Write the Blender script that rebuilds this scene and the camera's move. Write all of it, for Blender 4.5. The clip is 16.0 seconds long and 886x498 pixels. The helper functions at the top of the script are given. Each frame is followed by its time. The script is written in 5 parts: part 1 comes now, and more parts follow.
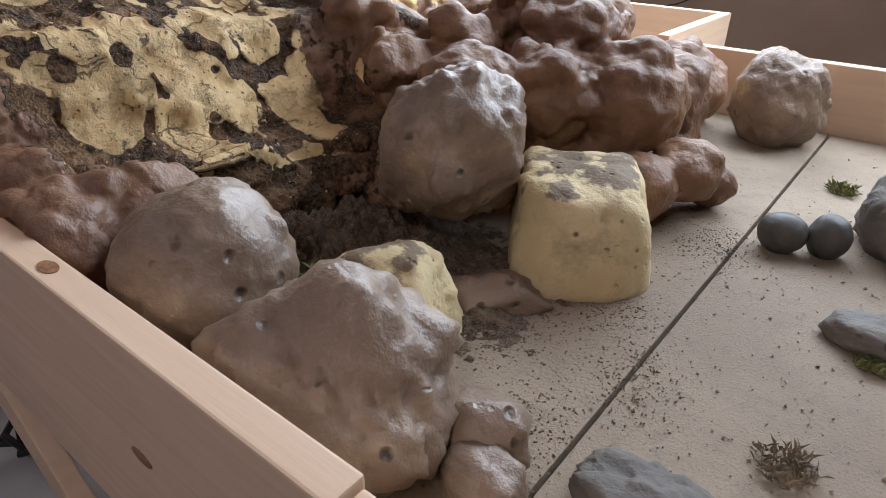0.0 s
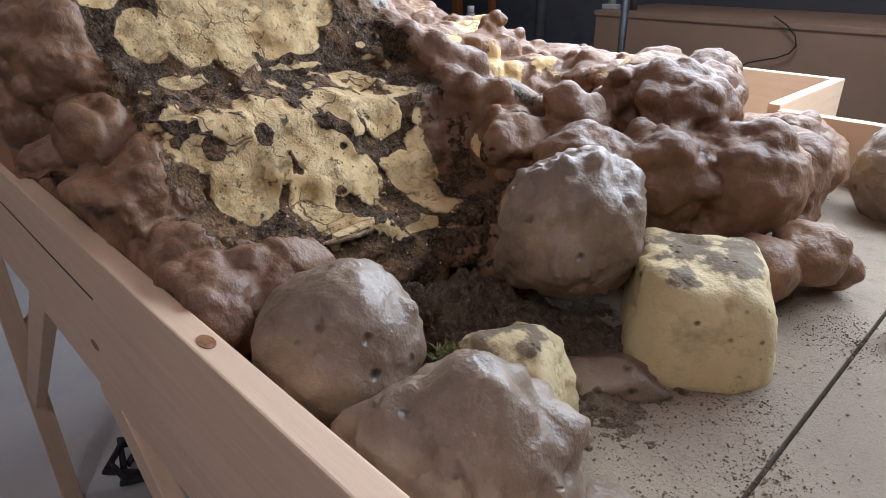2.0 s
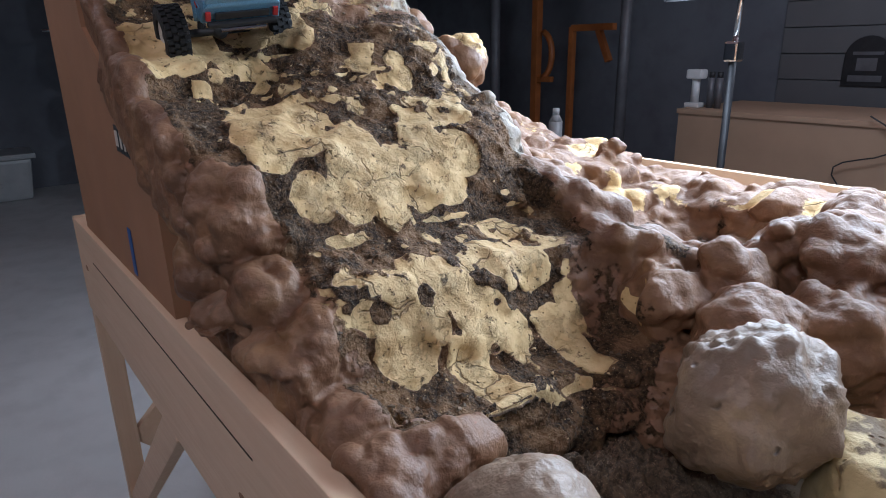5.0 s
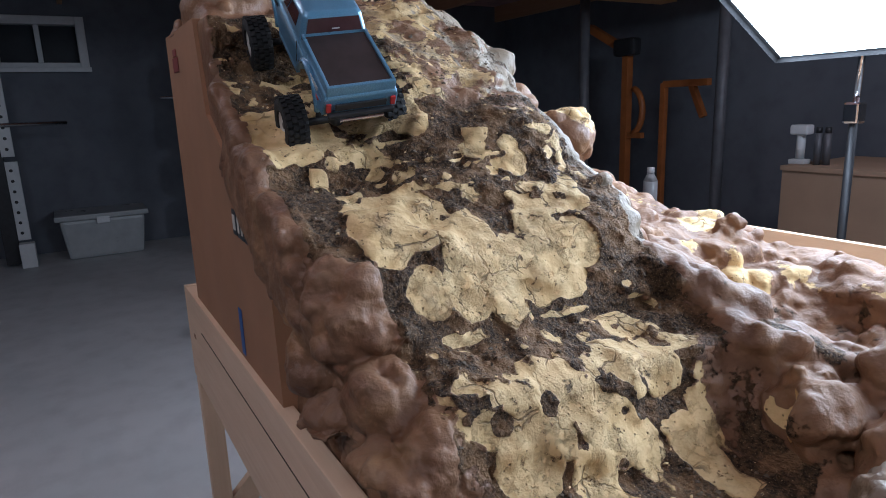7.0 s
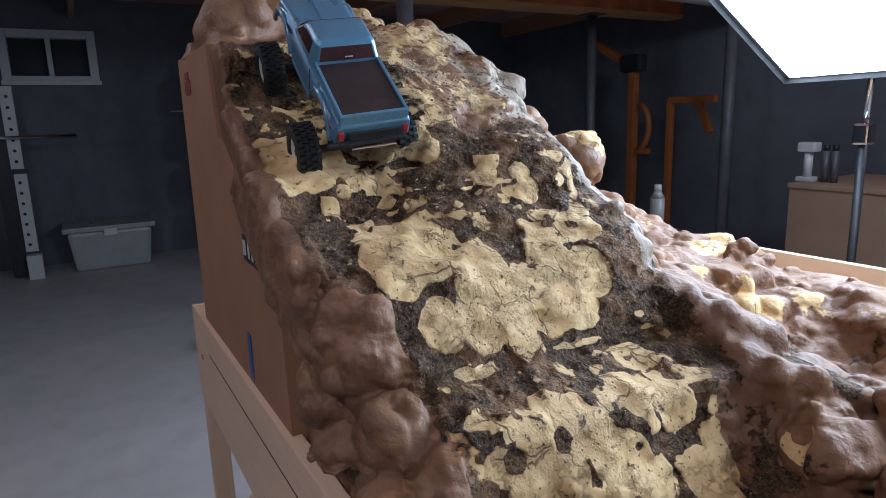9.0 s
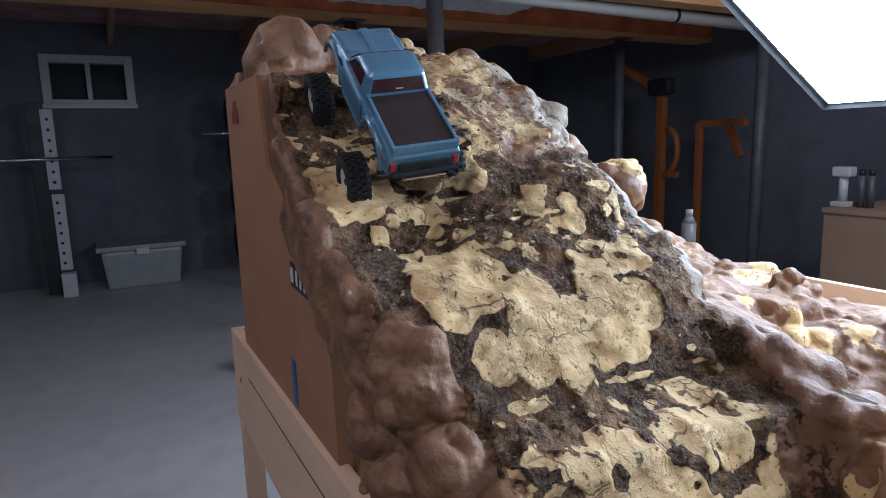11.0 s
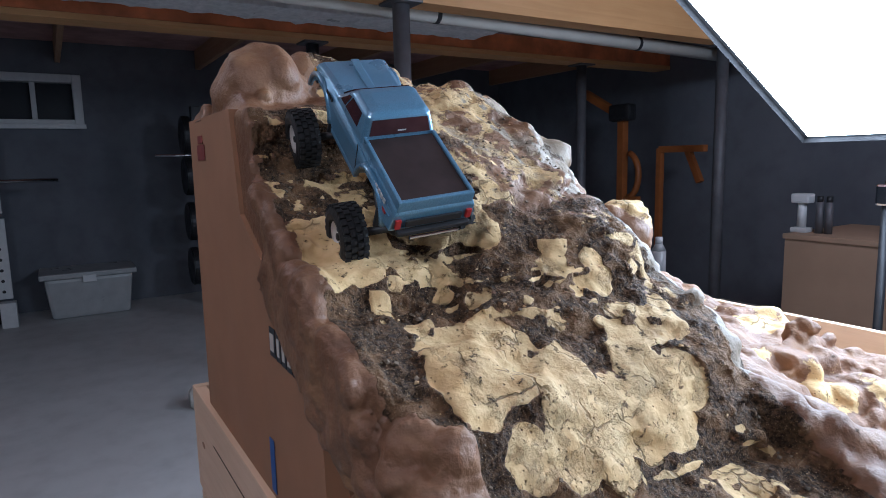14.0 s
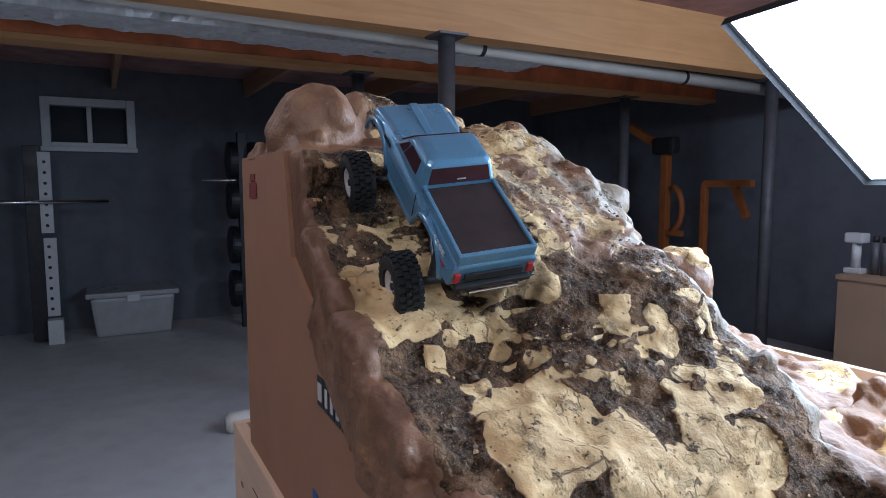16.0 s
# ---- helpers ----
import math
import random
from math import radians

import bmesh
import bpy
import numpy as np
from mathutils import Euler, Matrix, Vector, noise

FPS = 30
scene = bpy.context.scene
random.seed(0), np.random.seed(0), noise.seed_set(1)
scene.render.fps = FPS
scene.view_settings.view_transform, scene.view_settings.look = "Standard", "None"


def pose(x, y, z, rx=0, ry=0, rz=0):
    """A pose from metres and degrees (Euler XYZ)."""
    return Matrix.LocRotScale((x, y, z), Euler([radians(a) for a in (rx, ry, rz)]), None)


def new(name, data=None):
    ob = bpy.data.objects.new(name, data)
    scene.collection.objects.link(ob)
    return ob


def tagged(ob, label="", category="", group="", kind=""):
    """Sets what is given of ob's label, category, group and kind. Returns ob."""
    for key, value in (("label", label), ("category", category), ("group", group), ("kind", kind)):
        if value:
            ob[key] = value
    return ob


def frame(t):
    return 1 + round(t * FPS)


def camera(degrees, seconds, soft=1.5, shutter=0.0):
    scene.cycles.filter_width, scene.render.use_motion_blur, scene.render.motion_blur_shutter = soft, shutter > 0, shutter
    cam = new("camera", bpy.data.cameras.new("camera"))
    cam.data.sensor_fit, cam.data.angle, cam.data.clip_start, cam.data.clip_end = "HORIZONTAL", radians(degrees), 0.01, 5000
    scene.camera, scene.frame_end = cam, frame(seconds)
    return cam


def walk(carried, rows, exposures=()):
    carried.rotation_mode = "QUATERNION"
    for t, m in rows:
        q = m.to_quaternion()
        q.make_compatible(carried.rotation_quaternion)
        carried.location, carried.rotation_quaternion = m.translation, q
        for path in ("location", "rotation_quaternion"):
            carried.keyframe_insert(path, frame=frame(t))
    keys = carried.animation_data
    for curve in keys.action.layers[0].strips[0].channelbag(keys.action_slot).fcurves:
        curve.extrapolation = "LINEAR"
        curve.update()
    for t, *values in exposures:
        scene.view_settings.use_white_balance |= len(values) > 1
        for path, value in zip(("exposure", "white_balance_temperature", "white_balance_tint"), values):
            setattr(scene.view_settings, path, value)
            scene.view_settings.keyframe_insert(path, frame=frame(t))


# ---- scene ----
cam = camera(70.1, 16.0, soft=0.95)
METRES, EYE, TILT, LEAN, TURN = 0.48, 1.06, 0.0, 0.0, 38.3
ROWS = [
    (0.0, 0.0, 0.0, 0.0, 0.43, -29.03, -0.78),
    (0.5, -0.0169, -0.0175, 0.0259, 4.74, -27.2, -0.08),
    (1.0, -0.0396, -0.0059, 0.0365, 6.79, -26.37, 0.13),
    (1.5, -0.0494, -0.0102, 0.0412, 7.59, -26.0, 0.1),
    (2.0, -0.0695, 0.0009, 0.0621, 7.6, -25.14, 0.25),
    (2.5, -0.0974, 0.0129, 0.0548, 7.67, -24.97, 0.02),
    (3.0, -0.1203, 0.0198, 0.0624, 8.29, -24.93, -0.18),
    (3.5, -0.1237, 0.0259, 0.0747, 8.76, -24.25, -0.09),
    (4.0, -0.1438, 0.0226, 0.1128, 9.32, -22.9, 0.15),
    (4.5, -0.1943, 0.0247, 0.1715, 10.94, -20.56, 0.49),
    (5.0, -0.2526, 0.0469, 0.1926, 13.63, -17.71, 0.96),
    (7.5, -0.3461, 0.1101, 0.2643, 21.41, -12.61, 1.9),
    (8.0, -0.3466, 0.1167, 0.263, 21.32, -12.58, 1.7),
    (8.5, -0.3504, 0.1225, 0.2699, 21.17, -12.5, 1.73),
    (9.0, -0.3589, 0.1149, 0.2918, 21.53, -11.7, 1.7),
    (9.5, -0.3811, 0.1052, 0.3159, 22.12, -10.65, 1.73),
    (12.0, -0.4219, 0.1027, 0.3105, 24.14, -9.51, 1.42),
    (12.5, -0.4338, 0.1103, 0.341, 24.38, -8.91, 1.56),
    (13.0, -0.4718, 0.1234, 0.3508, 25.26, -7.92, 1.63),
    (13.5, -0.555, 0.1929, 0.3684, 23.66, -7.68, 1.15),
    (14.0, -0.582, 0.245, 0.3703, 19.88, -7.98, 1.23),
    (14.5, -0.5764, 0.276, 0.3754, 20.01, -7.84, 0.8),
    (15.0, -0.5877, 0.2831, 0.4081, 20.65, -6.85, 0.49),
    (15.5, -0.6358, 0.2768, 0.4109, 22.32, -5.69, 0.14),
    (16.0, -0.6394, 0.2785, 0.4126, 23.25, -5.52, 0.08),
]
walk(cam, [(t, pose(0, 0, EYE, TILT, LEAN, TURN) @ pose(METRES * x, METRES * y, METRES * z, 90 + pitch, roll, yaw)) for t, x, y, z, yaw, pitch, roll in ROWS],
     exposures=[(0.0, -0.02, 5700, 9), (4.0, 0.20, 5380, 8), (9.0, 0.22, 5250, 8), (16.0, 0.46, 5120, 8)])

# ---- light of the room ----
SOFTBOX_GLOW = 10.6
world = bpy.data.worlds.new("world")
scene.world = world
world.use_nodes = True
world.node_tree.nodes["Background"].inputs[0].default_value = (0.10, 0.13, 0.2, 1)
world.node_tree.nodes["Background"].inputs[1].default_value = 0.02


def bulb_lamp(name, x, y, z, watts, colour, size):
    data = bpy.data.lights.new(name, "POINT")
    data.shadow_soft_size, data.energy, data.color = size, watts, colour
    ob = new(name, data)
    ob.matrix_world = pose(x, y, z)
    return ob


# unseen bulbs, assumed from the lit floor, rail and bench
bulb_lamp("unseen_bulb_light", -1.85, -0.60, 2.14, 10, (1.0, 0.97, 0.95), 0.10)
bulb_lamp("unseen_bulb_light", 0.25, -0.95, 2.14, 23, (1.0, 0.965, 0.93), 0.10)
bulb_lamp("unseen_bulb_light", -1.0, 2.7, 2.12, 44, (0.95, 0.97, 1.0), 0.20)
# blue fill with no known lamp, added to lift the far room
bulb_lamp("unseen_bulb_light", -4.6, -2.6, 2.10, 2.6, (0.62, 0.80, 1.0), 0.06)


# ---- materials ----
class Nodes:
    def __init__(self, name):
        self.mat = bpy.data.materials.new(name)
        self.mat.use_nodes = True
        self.t = self.mat.node_tree
        self.bsdf = self.t.nodes["Principled BSDF"]
        self.coord = self.t.nodes.new("ShaderNodeTexCoord")

    def node(self, kind, **values):
        n = self.t.nodes.new(kind)
        for key, value in values.items():
            key = key.replace("_", " ")
            for s in n.inputs:
                if s.name == key:
                    if isinstance(value, bpy.types.NodeSocket):
                        self.t.links.new(value, s)
                    else:
                        s.default_value = value
                    break
        return n

    def noise(self, scale, detail=4, rough=0.55, distortion=0.0, where=None):
        n = self.node("ShaderNodeTexNoise", Scale=scale, Detail=detail, Roughness=rough, Distortion=distortion)
        self.t.links.new(where or self.coord.outputs["Object"], n.inputs["Vector"])
        return n.outputs["Fac"]

    def voronoi(self, scale, where=None):
        n = self.node("ShaderNodeTexVoronoi", Scale=scale)
        self.t.links.new(where or self.coord.outputs["Object"], n.inputs["Vector"])
        return n.outputs["Distance"]

    def stretch(self, x, y, z):
        m = self.t.nodes.new("ShaderNodeMapping")
        m.inputs["Scale"].default_value = (x, y, z)
        self.t.links.new(self.coord.outputs["Object"], m.inputs["Vector"])
        return m.outputs["Vector"]

    def ramp(self, fac, *stops):
        r = self.t.nodes.new("ShaderNodeValToRGB")
        els = r.color_ramp.elements
        while len(els) < len(stops):
            els.new(0.5)
        for e, (at, c) in zip(els, stops):
            e.position = at
            e.color = (c, c, c, 1) if isinstance(c, (int, float)) else (*c, 1)
        self.t.links.new(fac, r.inputs["Fac"])
        return r.outputs["Color"]

    def mix(self, fac, a, b):
        m = self.t.nodes.new("ShaderNodeMix")
        m.data_type = "RGBA"
        for s, v in ((m.inputs[0], fac), (m.inputs[6], a), (m.inputs[7], b)):
            if isinstance(v, bpy.types.NodeSocket):
                self.t.links.new(v, s)
            else:
                s.default_value = v if isinstance(v, (int, float)) else (*v, 1)
        return m.outputs[2]

    def math(self, op, a, b=0.0, clamp=False):
        m = self.t.nodes.new("ShaderNodeMath")
        m.operation, m.use_clamp = op, clamp
        for s, v in zip(m.inputs, (a, b)):
            if isinstance(v, bpy.types.NodeSocket):
                self.t.links.new(v, s)
            else:
                s.default_value = v
        return m.outputs[0]

    def attr(self, name):
        a = self.t.nodes.new("ShaderNodeAttribute")
        a.attribute_name = name
        return a.outputs["Fac"]

    def random(self):
        return self.t.nodes.new("ShaderNodeObjectInfo").outputs["Random"]

    def put(self, socket, value):
        s = self.bsdf.inputs[socket]
        if isinstance(value, bpy.types.NodeSocket):
            self.t.links.new(value, s)
        else:
            s.default_value = value if isinstance(value, (int, float)) else (*value, 1)
        return self

    def bump(self, height, strength=0.3, distance=0.002):
        b = self.t.nodes.new("ShaderNodeBump")
        b.inputs["Strength"].default_value, b.inputs["Distance"].default_value = strength, distance
        self.t.links.new(height, b.inputs["Height"])
        self.t.links.new(b.outputs["Normal"], self.bsdf.inputs["Normal"])
        return self


def plain(name, colour, rough=0.5, metal=0.0, vary=0.2, scale=40.0, bump=0.0, coat=0.0):
    n = Nodes(name)
    f = n.noise(scale, 5)
    dark, light = [c * (1 - vary) for c in colour], [min(1, c * (1 + vary)) for c in colour]
    n.put("Base Color", n.ramp(f, (0.3, tuple(dark)), (0.7, tuple(light)))).put("Metallic", metal).put("Coat Weight", coat)
    g = n.noise(scale * 0.3, 4)
    n.put("Roughness", n.ramp(g, (0.3, max(0.03, rough - 0.1)), (0.7, min(1, rough + 0.1))))
    if bump:
        n.bump(f, bump, 0.002)
    return n.mat


def wood(name, light, dark, along="x", scale=1.0):
    n = Nodes(name)
    st = {"x": (1.0, 16, 16), "y": (16, 1.0, 16), "z": (16, 16, 1.0)}[along]
    st = tuple(q * scale for q in st)
    rings = n.noise(1.1, 2, 0.5, 0.3, n.stretch(*st))
    bands = n.math("FRACT", n.math("MULTIPLY", rings, 7.0))
    fine = n.noise(14.0, 5, 0.7, 0.0, n.stretch(*st))
    c = n.mix(n.ramp(bands, (0.0, 0.0), (0.8, 0.38), (1.0, 0.05)), light, dark)
    c = n.mix(n.ramp(fine, (0.45, 0.0), (0.8, 0.35)), c, dark)
    soft = n.noise(3.0, 3)
    c = n.mix(n.ramp(soft, (0.45, 0.0), (0.8, 0.3)), c, tuple(q * 0.85 for q in dark))
    n.put("Base Color", c).put("Roughness", n.ramp(fine, (0.3, 0.5), (0.7, 0.7))).bump(fine, 0.2, 0.001)
    return n.mat


PINE = wood("pine", (0.72, 0.53, 0.37), (0.60, 0.41, 0.26))
PINE_Y = wood("pine_across", (0.72, 0.53, 0.37), (0.60, 0.41, 0.26), "y")
PINE_Z = wood("pine_upright", (0.70, 0.52, 0.36), (0.58, 0.39, 0.25), "z")
BEAM = wood("beam_wood", (0.70, 0.40, 0.17), (0.56, 0.28, 0.10), "y", 0.4)
REDBEAM = plain("red_beam", (0.62, 0.20, 0.075), 0.6, 0, 0.35, 6)
JOIST = wood("joist_wood", (0.46, 0.27, 0.15), (0.34, 0.18, 0.10), "x", 0.4)


def foam_material():
    n = Nodes("spray_foam")
    big, mid, fine = n.noise(9, 4), n.noise(45, 5), n.noise(240, 5, 0.6)
    skin = n.mix(n.ramp(big, (0.35, 0.0), (0.7, 1.0)), (0.145, 0.068, 0.034), (0.262, 0.140, 0.073))
    skin = n.mix(n.ramp(mid, (0.5, 0.0), (0.75, 0.5)), skin, (0.33, 0.188, 0.100))
    warm = n.ramp(n.noise(14, 3, 0.5, 0.4), (0.55, 0.0), (0.75, 0.7))
    skin = n.mix(warm, skin, (0.31, 0.170, 0.075))
    pores = n.ramp(n.voronoi(150), (0.06, 1.0), (0.20, 0.0))
    pores = n.math("MULTIPLY", pores, n.ramp(n.noise(30, 3), (0.47, 0.0), (0.56, 1.0)))
    stain = n.ramp(n.noise(22, 6, 0.7, 0.5), (0.55, 0.0), (0.70, 0.65))
    yellow = n.mix(n.ramp(mid, (0.35, 0.0), (0.7, 1.0)), (0.58, 0.385, 0.165), (0.76, 0.56, 0.285))
    split = n.t.nodes.new("ShaderNodeTexVoronoi")
    split.feature = "DISTANCE_TO_EDGE"
    split.inputs["Scale"].default_value = 26
    bent = n.t.nodes.new("ShaderNodeVectorMath")
    n.t.links.new(n.coord.outputs["Object"], bent.inputs[0])
    wander = n.node("ShaderNodeTexNoise", Scale=40.0, Detail=4.0)
    n.t.links.new(n.coord.outputs["Object"], wander.inputs["Vector"])
    shift = n.t.nodes.new("ShaderNodeVectorMath")
    shift.operation = "SCALE"
    shift.inputs["Scale"].default_value = 0.03
    n.t.links.new(wander.outputs["Color"], shift.inputs[0])
    n.t.links.new(shift.outputs[0], bent.inputs[1])
    n.t.links.new(bent.outputs[0], split.inputs["Vector"])
    crack = n.math("MULTIPLY", n.ramp(split.outputs["Distance"], (0.012, 1.0), (0.035, 0.0)), n.ramp(n.noise(17, 3), (0.50, 0.0), (0.58, 1.0)))
    yellow = n.mix(n.math("MULTIPLY", crack, 0.6), yellow, (0.10, 0.062, 0.032))
    yellow = n.mix(n.math("MULTIPLY", pores, 0.75), yellow, (0.16, 0.10, 0.05))
    yellow = n.mix(stain, yellow, (0.40, 0.26, 0.13))
    ragged = n.math("MULTIPLY", n.math("SUBTRACT", n.noise(85, 6, 0.68), 0.5), 0.7)
    cut = n.ramp(n.math("ADD", n.attr("cut"), ragged), (0.47, 0.0), (0.53, 1.0))
    dirty = n.math("MULTIPLY", n.math("SUBTRACT", n.noise(42, 8, 0.75), 0.5), 1.9)
    dirt = n.ramp(n.math("ADD", n.attr("dirt"), dirty), (0.44, 0.0), (0.54, 1.0))
    grain = n.noise(650, 3, 0.6)
    soil = n.mix(n.ramp(fine, (0.40, 0.0), (0.62, 1.0)), (0.030, 0.018, 0.011), (0.140, 0.083, 0.043))
    soil = n.mix(n.ramp(n.noise(26, 6, 0.65), (0.48, 0.0), (0.58, 0.85)), soil, (0.255, 0.148, 0.074))
    soil = n.mix(n.ramp(grain, (0.60, 0.0), (0.68, 0.8)), soil, (0.42, 0.30, 0.17))
    grey = n.ramp(n.math("ADD", n.attr("grey"), n.math("MULTIPLY", ragged, 0.8)), (0.4, 0.0), (0.6, 1.0))
    nibble = n.math("MULTIPLY", n.math("SUBTRACT", n.noise(160, 5, 0.65), 0.5), 0.55)
    sunk = n.ramp(n.math("ADD", n.attr("soil"), nibble), (0.47, 0.0), (0.53, 1.0))
    dirt = n.math("MULTIPLY", dirt, n.math("SUBTRACT", 1.0, n.math("MULTIPLY", n.attr("front"), 0.85)))
    smear = n.ramp(n.noise(75, 8, 0.75, 0.3), (0.60, 0.0), (0.64, 0.9))
    dirt = n.math("MAXIMUM", n.math("MAXIMUM", dirt, sunk), n.math("MULTIPLY", smear, n.attr("front")))
    c = n.mix(cut, skin, yellow)
    c = n.mix(grey, c, n.mix(mid, (0.20, 0.155, 0.11), (0.36, 0.29, 0.205)))
    c = n.mix(dirt, c, soil)
    n.put("Base Color", c)
    rough = n.mix(cut, n.ramp(mid, (0.3, 0.42), (0.7, 0.64)), (0.75, 0.75, 0.75))
    n.put("Roughness", n.mix(dirt, rough, (0.70, 0.70, 0.70))).put("Specular IOR Level", n.mix(dirt, (0.5, 0.5, 0.5), (0.28, 0.28, 0.28)))
    hard = n.math("ADD", n.math("MULTIPLY", dirt, 0.5), n.math("ADD", n.math("MULTIPLY", cut, -0.15), 0.6))
    h = n.math("MULTIPLY", n.math("ADD", n.math("MULTIPLY", fine, 0.4), n.math("ADD", mid, n.math("MULTIPLY", n.noise(110, 4, 0.6), 0.5))), hard)
    h = n.math("SUBTRACT", h, n.math("MULTIPLY", n.math("MULTIPLY", pores, cut), 0.6))
    h = n.math("ADD", h, n.math("MULTIPLY", n.math("MULTIPLY", n.math("ADD", fine, n.math("MULTIPLY", grain, 0.4)), dirt), 1.1))
    h = n.math("SUBTRACT", h, n.math("MULTIPLY", sunk, 0.5))
    h = n.math("SUBTRACT", h, n.math("MULTIPLY", n.math("MULTIPLY", crack, cut), 0.7))
    n.bump(h, 1.0, 0.0045)
    return n.mat


FOAM = foam_material()


def boulder_material(name, a, b, dust, gloss=0.40, pore=42):
    n = Nodes(name)
    big, mid, fine = n.noise(14, 4), n.noise(60, 5), n.noise(300, 4)
    c = n.mix(n.ramp(big, (0.35, 0.0), (0.68, 1.0)), a, b)
    patch = n.ramp(n.noise(13, 7, 0.68, 0.4), (0.52, 0.0), (0.68, 0.75))
    c = n.mix(patch, c, dust)
    # pits: the dark inside them is put into the colour, with matching bump
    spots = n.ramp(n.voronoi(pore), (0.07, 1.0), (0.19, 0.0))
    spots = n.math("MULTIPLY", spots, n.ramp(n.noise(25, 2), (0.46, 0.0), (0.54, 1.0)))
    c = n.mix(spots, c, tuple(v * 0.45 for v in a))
    lain = n.ramp(n.math("ADD", n.attr("soil"), n.math("MULTIPLY", n.math("SUBTRACT", n.noise(120, 6, 0.7), 0.5), 0.9)), (0.36, 0.0), (0.52, 0.9))
    c = n.mix(lain, c, n.mix(fine, (0.07, 0.045, 0.026), (0.20, 0.135, 0.08)))
    n.put("Base Color", c).put("Roughness", n.ramp(mid, (0.3, gloss - 0.08), (0.7, gloss + 0.16))).put("Specular IOR Level", 0.6)
    n.bump(n.math("SUBTRACT", n.math("ADD", n.math("MULTIPLY", mid, 0.6), n.math("MULTIPLY", fine, 0.25)), spots), 0.75, 0.005)
    return n.mat


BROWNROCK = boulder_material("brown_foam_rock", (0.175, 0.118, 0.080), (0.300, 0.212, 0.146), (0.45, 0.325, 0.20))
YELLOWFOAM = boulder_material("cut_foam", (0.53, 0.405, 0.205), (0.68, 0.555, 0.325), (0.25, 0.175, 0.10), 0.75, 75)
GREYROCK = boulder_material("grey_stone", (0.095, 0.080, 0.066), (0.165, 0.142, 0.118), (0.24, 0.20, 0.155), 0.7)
PEBBLE = plain("pebble", (0.075, 0.066, 0.058), 0.55, 0, 0.3, 60, 0.15)


def table_material():
    n = Nodes("sanded_board")
    big, mid, fine = n.noise(6, 4), n.noise(50, 6, 0.7), n.noise(400, 4, 0.7)
    c = n.mix(n.ramp(big, (0.35, 0.0), (0.7, 1.0)), (0.235, 0.178, 0.125), (0.325, 0.253, 0.178))
    c = n.mix(n.ramp(mid, (0.52, 0.0), (0.72, 0.55)), c, (0.17, 0.125, 0.09))
    c = n.mix(n.ramp(fine, (0.55, 0.0), (0.75, 0.6)), c, (0.11, 0.085, 0.062))
    n.put("Base Color", c).put("Roughness", 0.8).bump(n.math("ADD", mid, fine), 0.45, 0.002)
    return n.mat


SANDBOARD = table_material()
CARDBOARD = plain("cardboard", (0.31, 0.160, 0.084), 0.75, 0, 0.06, 14)


def concrete(name, a, b, rough=0.55):
    n = Nodes(name)
    big, mid, fine = n.noise(0.9, 4), n.noise(7, 5), n.noise(90, 4)
    c = n.mix(n.ramp(big, (0.35, 0.0), (0.68, 1.0)), a, b)
    c = n.mix(n.ramp(mid, (0.45, 0.0), (0.75, 0.35)), c, tuple(v * 0.7 for v in a))
    n.put("Base Color", c).put("Roughness", n.ramp(mid, (0.3, rough - 0.12), (0.7, rough + 0.1))).bump(n.math("ADD", mid, fine), 0.15, 0.004)
    return n.mat


FLOORMAT = concrete("floor_concrete", (0.50, 0.505, 0.50), (0.60, 0.605, 0.60))
WALLMAT = concrete("wall_concrete", (0.112, 0.120, 0.140), (0.155, 0.163, 0.185), 0.85)
CEILMAT = plain("insulation", (0.42, 0.25, 0.23), 0.9, 0, 0.3, 5)
STEEL = plain("grey_steel", (0.12, 0.12, 0.13), 0.5, 0.2, 0.2, 12)
BLACKMETAL = plain("black_metal", (0.025, 0.025, 0.028), 0.45, 0.3, 0.2, 30)
CHROME = plain("chrome", (0.7, 0.7, 0.72), 0.15, 1.0, 0.05, 30)
FOIL = plain("duct_foil", (0.92, 0.93, 0.94), 0.36, 0.25, 0.2, 22, 1.0)
PVC = plain("white_pvc", (0.66, 0.64, 0.58), 0.4, 0, 0.06, 9)
WHITEPAINT = plain("white_paint", (0.62, 0.63, 0.63), 0.5, 0, 0.06, 20)
GREYPLASTIC = plain("translucent_plastic", (0.36, 0.37, 0.37), 0.35, 0, 0.1, 10)
ORANGE = plain("orange_paint", (0.34, 0.11, 0.025), 0.5, 0, 0.15, 12)
FABRIC = plain("black_fabric", (0.02, 0.02, 0.022), 0.85, 0, 0.2, 60)


# ---- mesh tools ----
def finish(bm, name, material, parent=None, smooth=False):
    me = bpy.data.meshes.new(name)
    bm.normal_update()
    bm.to_mesh(me)
    bm.free()
    me.materials.append(material)
    if smooth:
        me.polygons.foreach_set("use_smooth", [True] * len(me.polygons))
    ob = new(name, me)
    if parent is not None:
        ob.parent = parent
    return ob


def part(name, bm, material, parent, label="", smooth=False):
    ob = finish(bm, name, material, parent, smooth)
    if label:
        ob["label"] = label
    return ob


def thing(name, x, y, z, label, category, group="", kind="", rot=(0, 0, 0)):
    ob = new(name)
    ob.empty_display_size = 0.05
    ob.matrix_world = pose(x, y, z, *rot)
    return tagged(ob, label, category, group, kind)


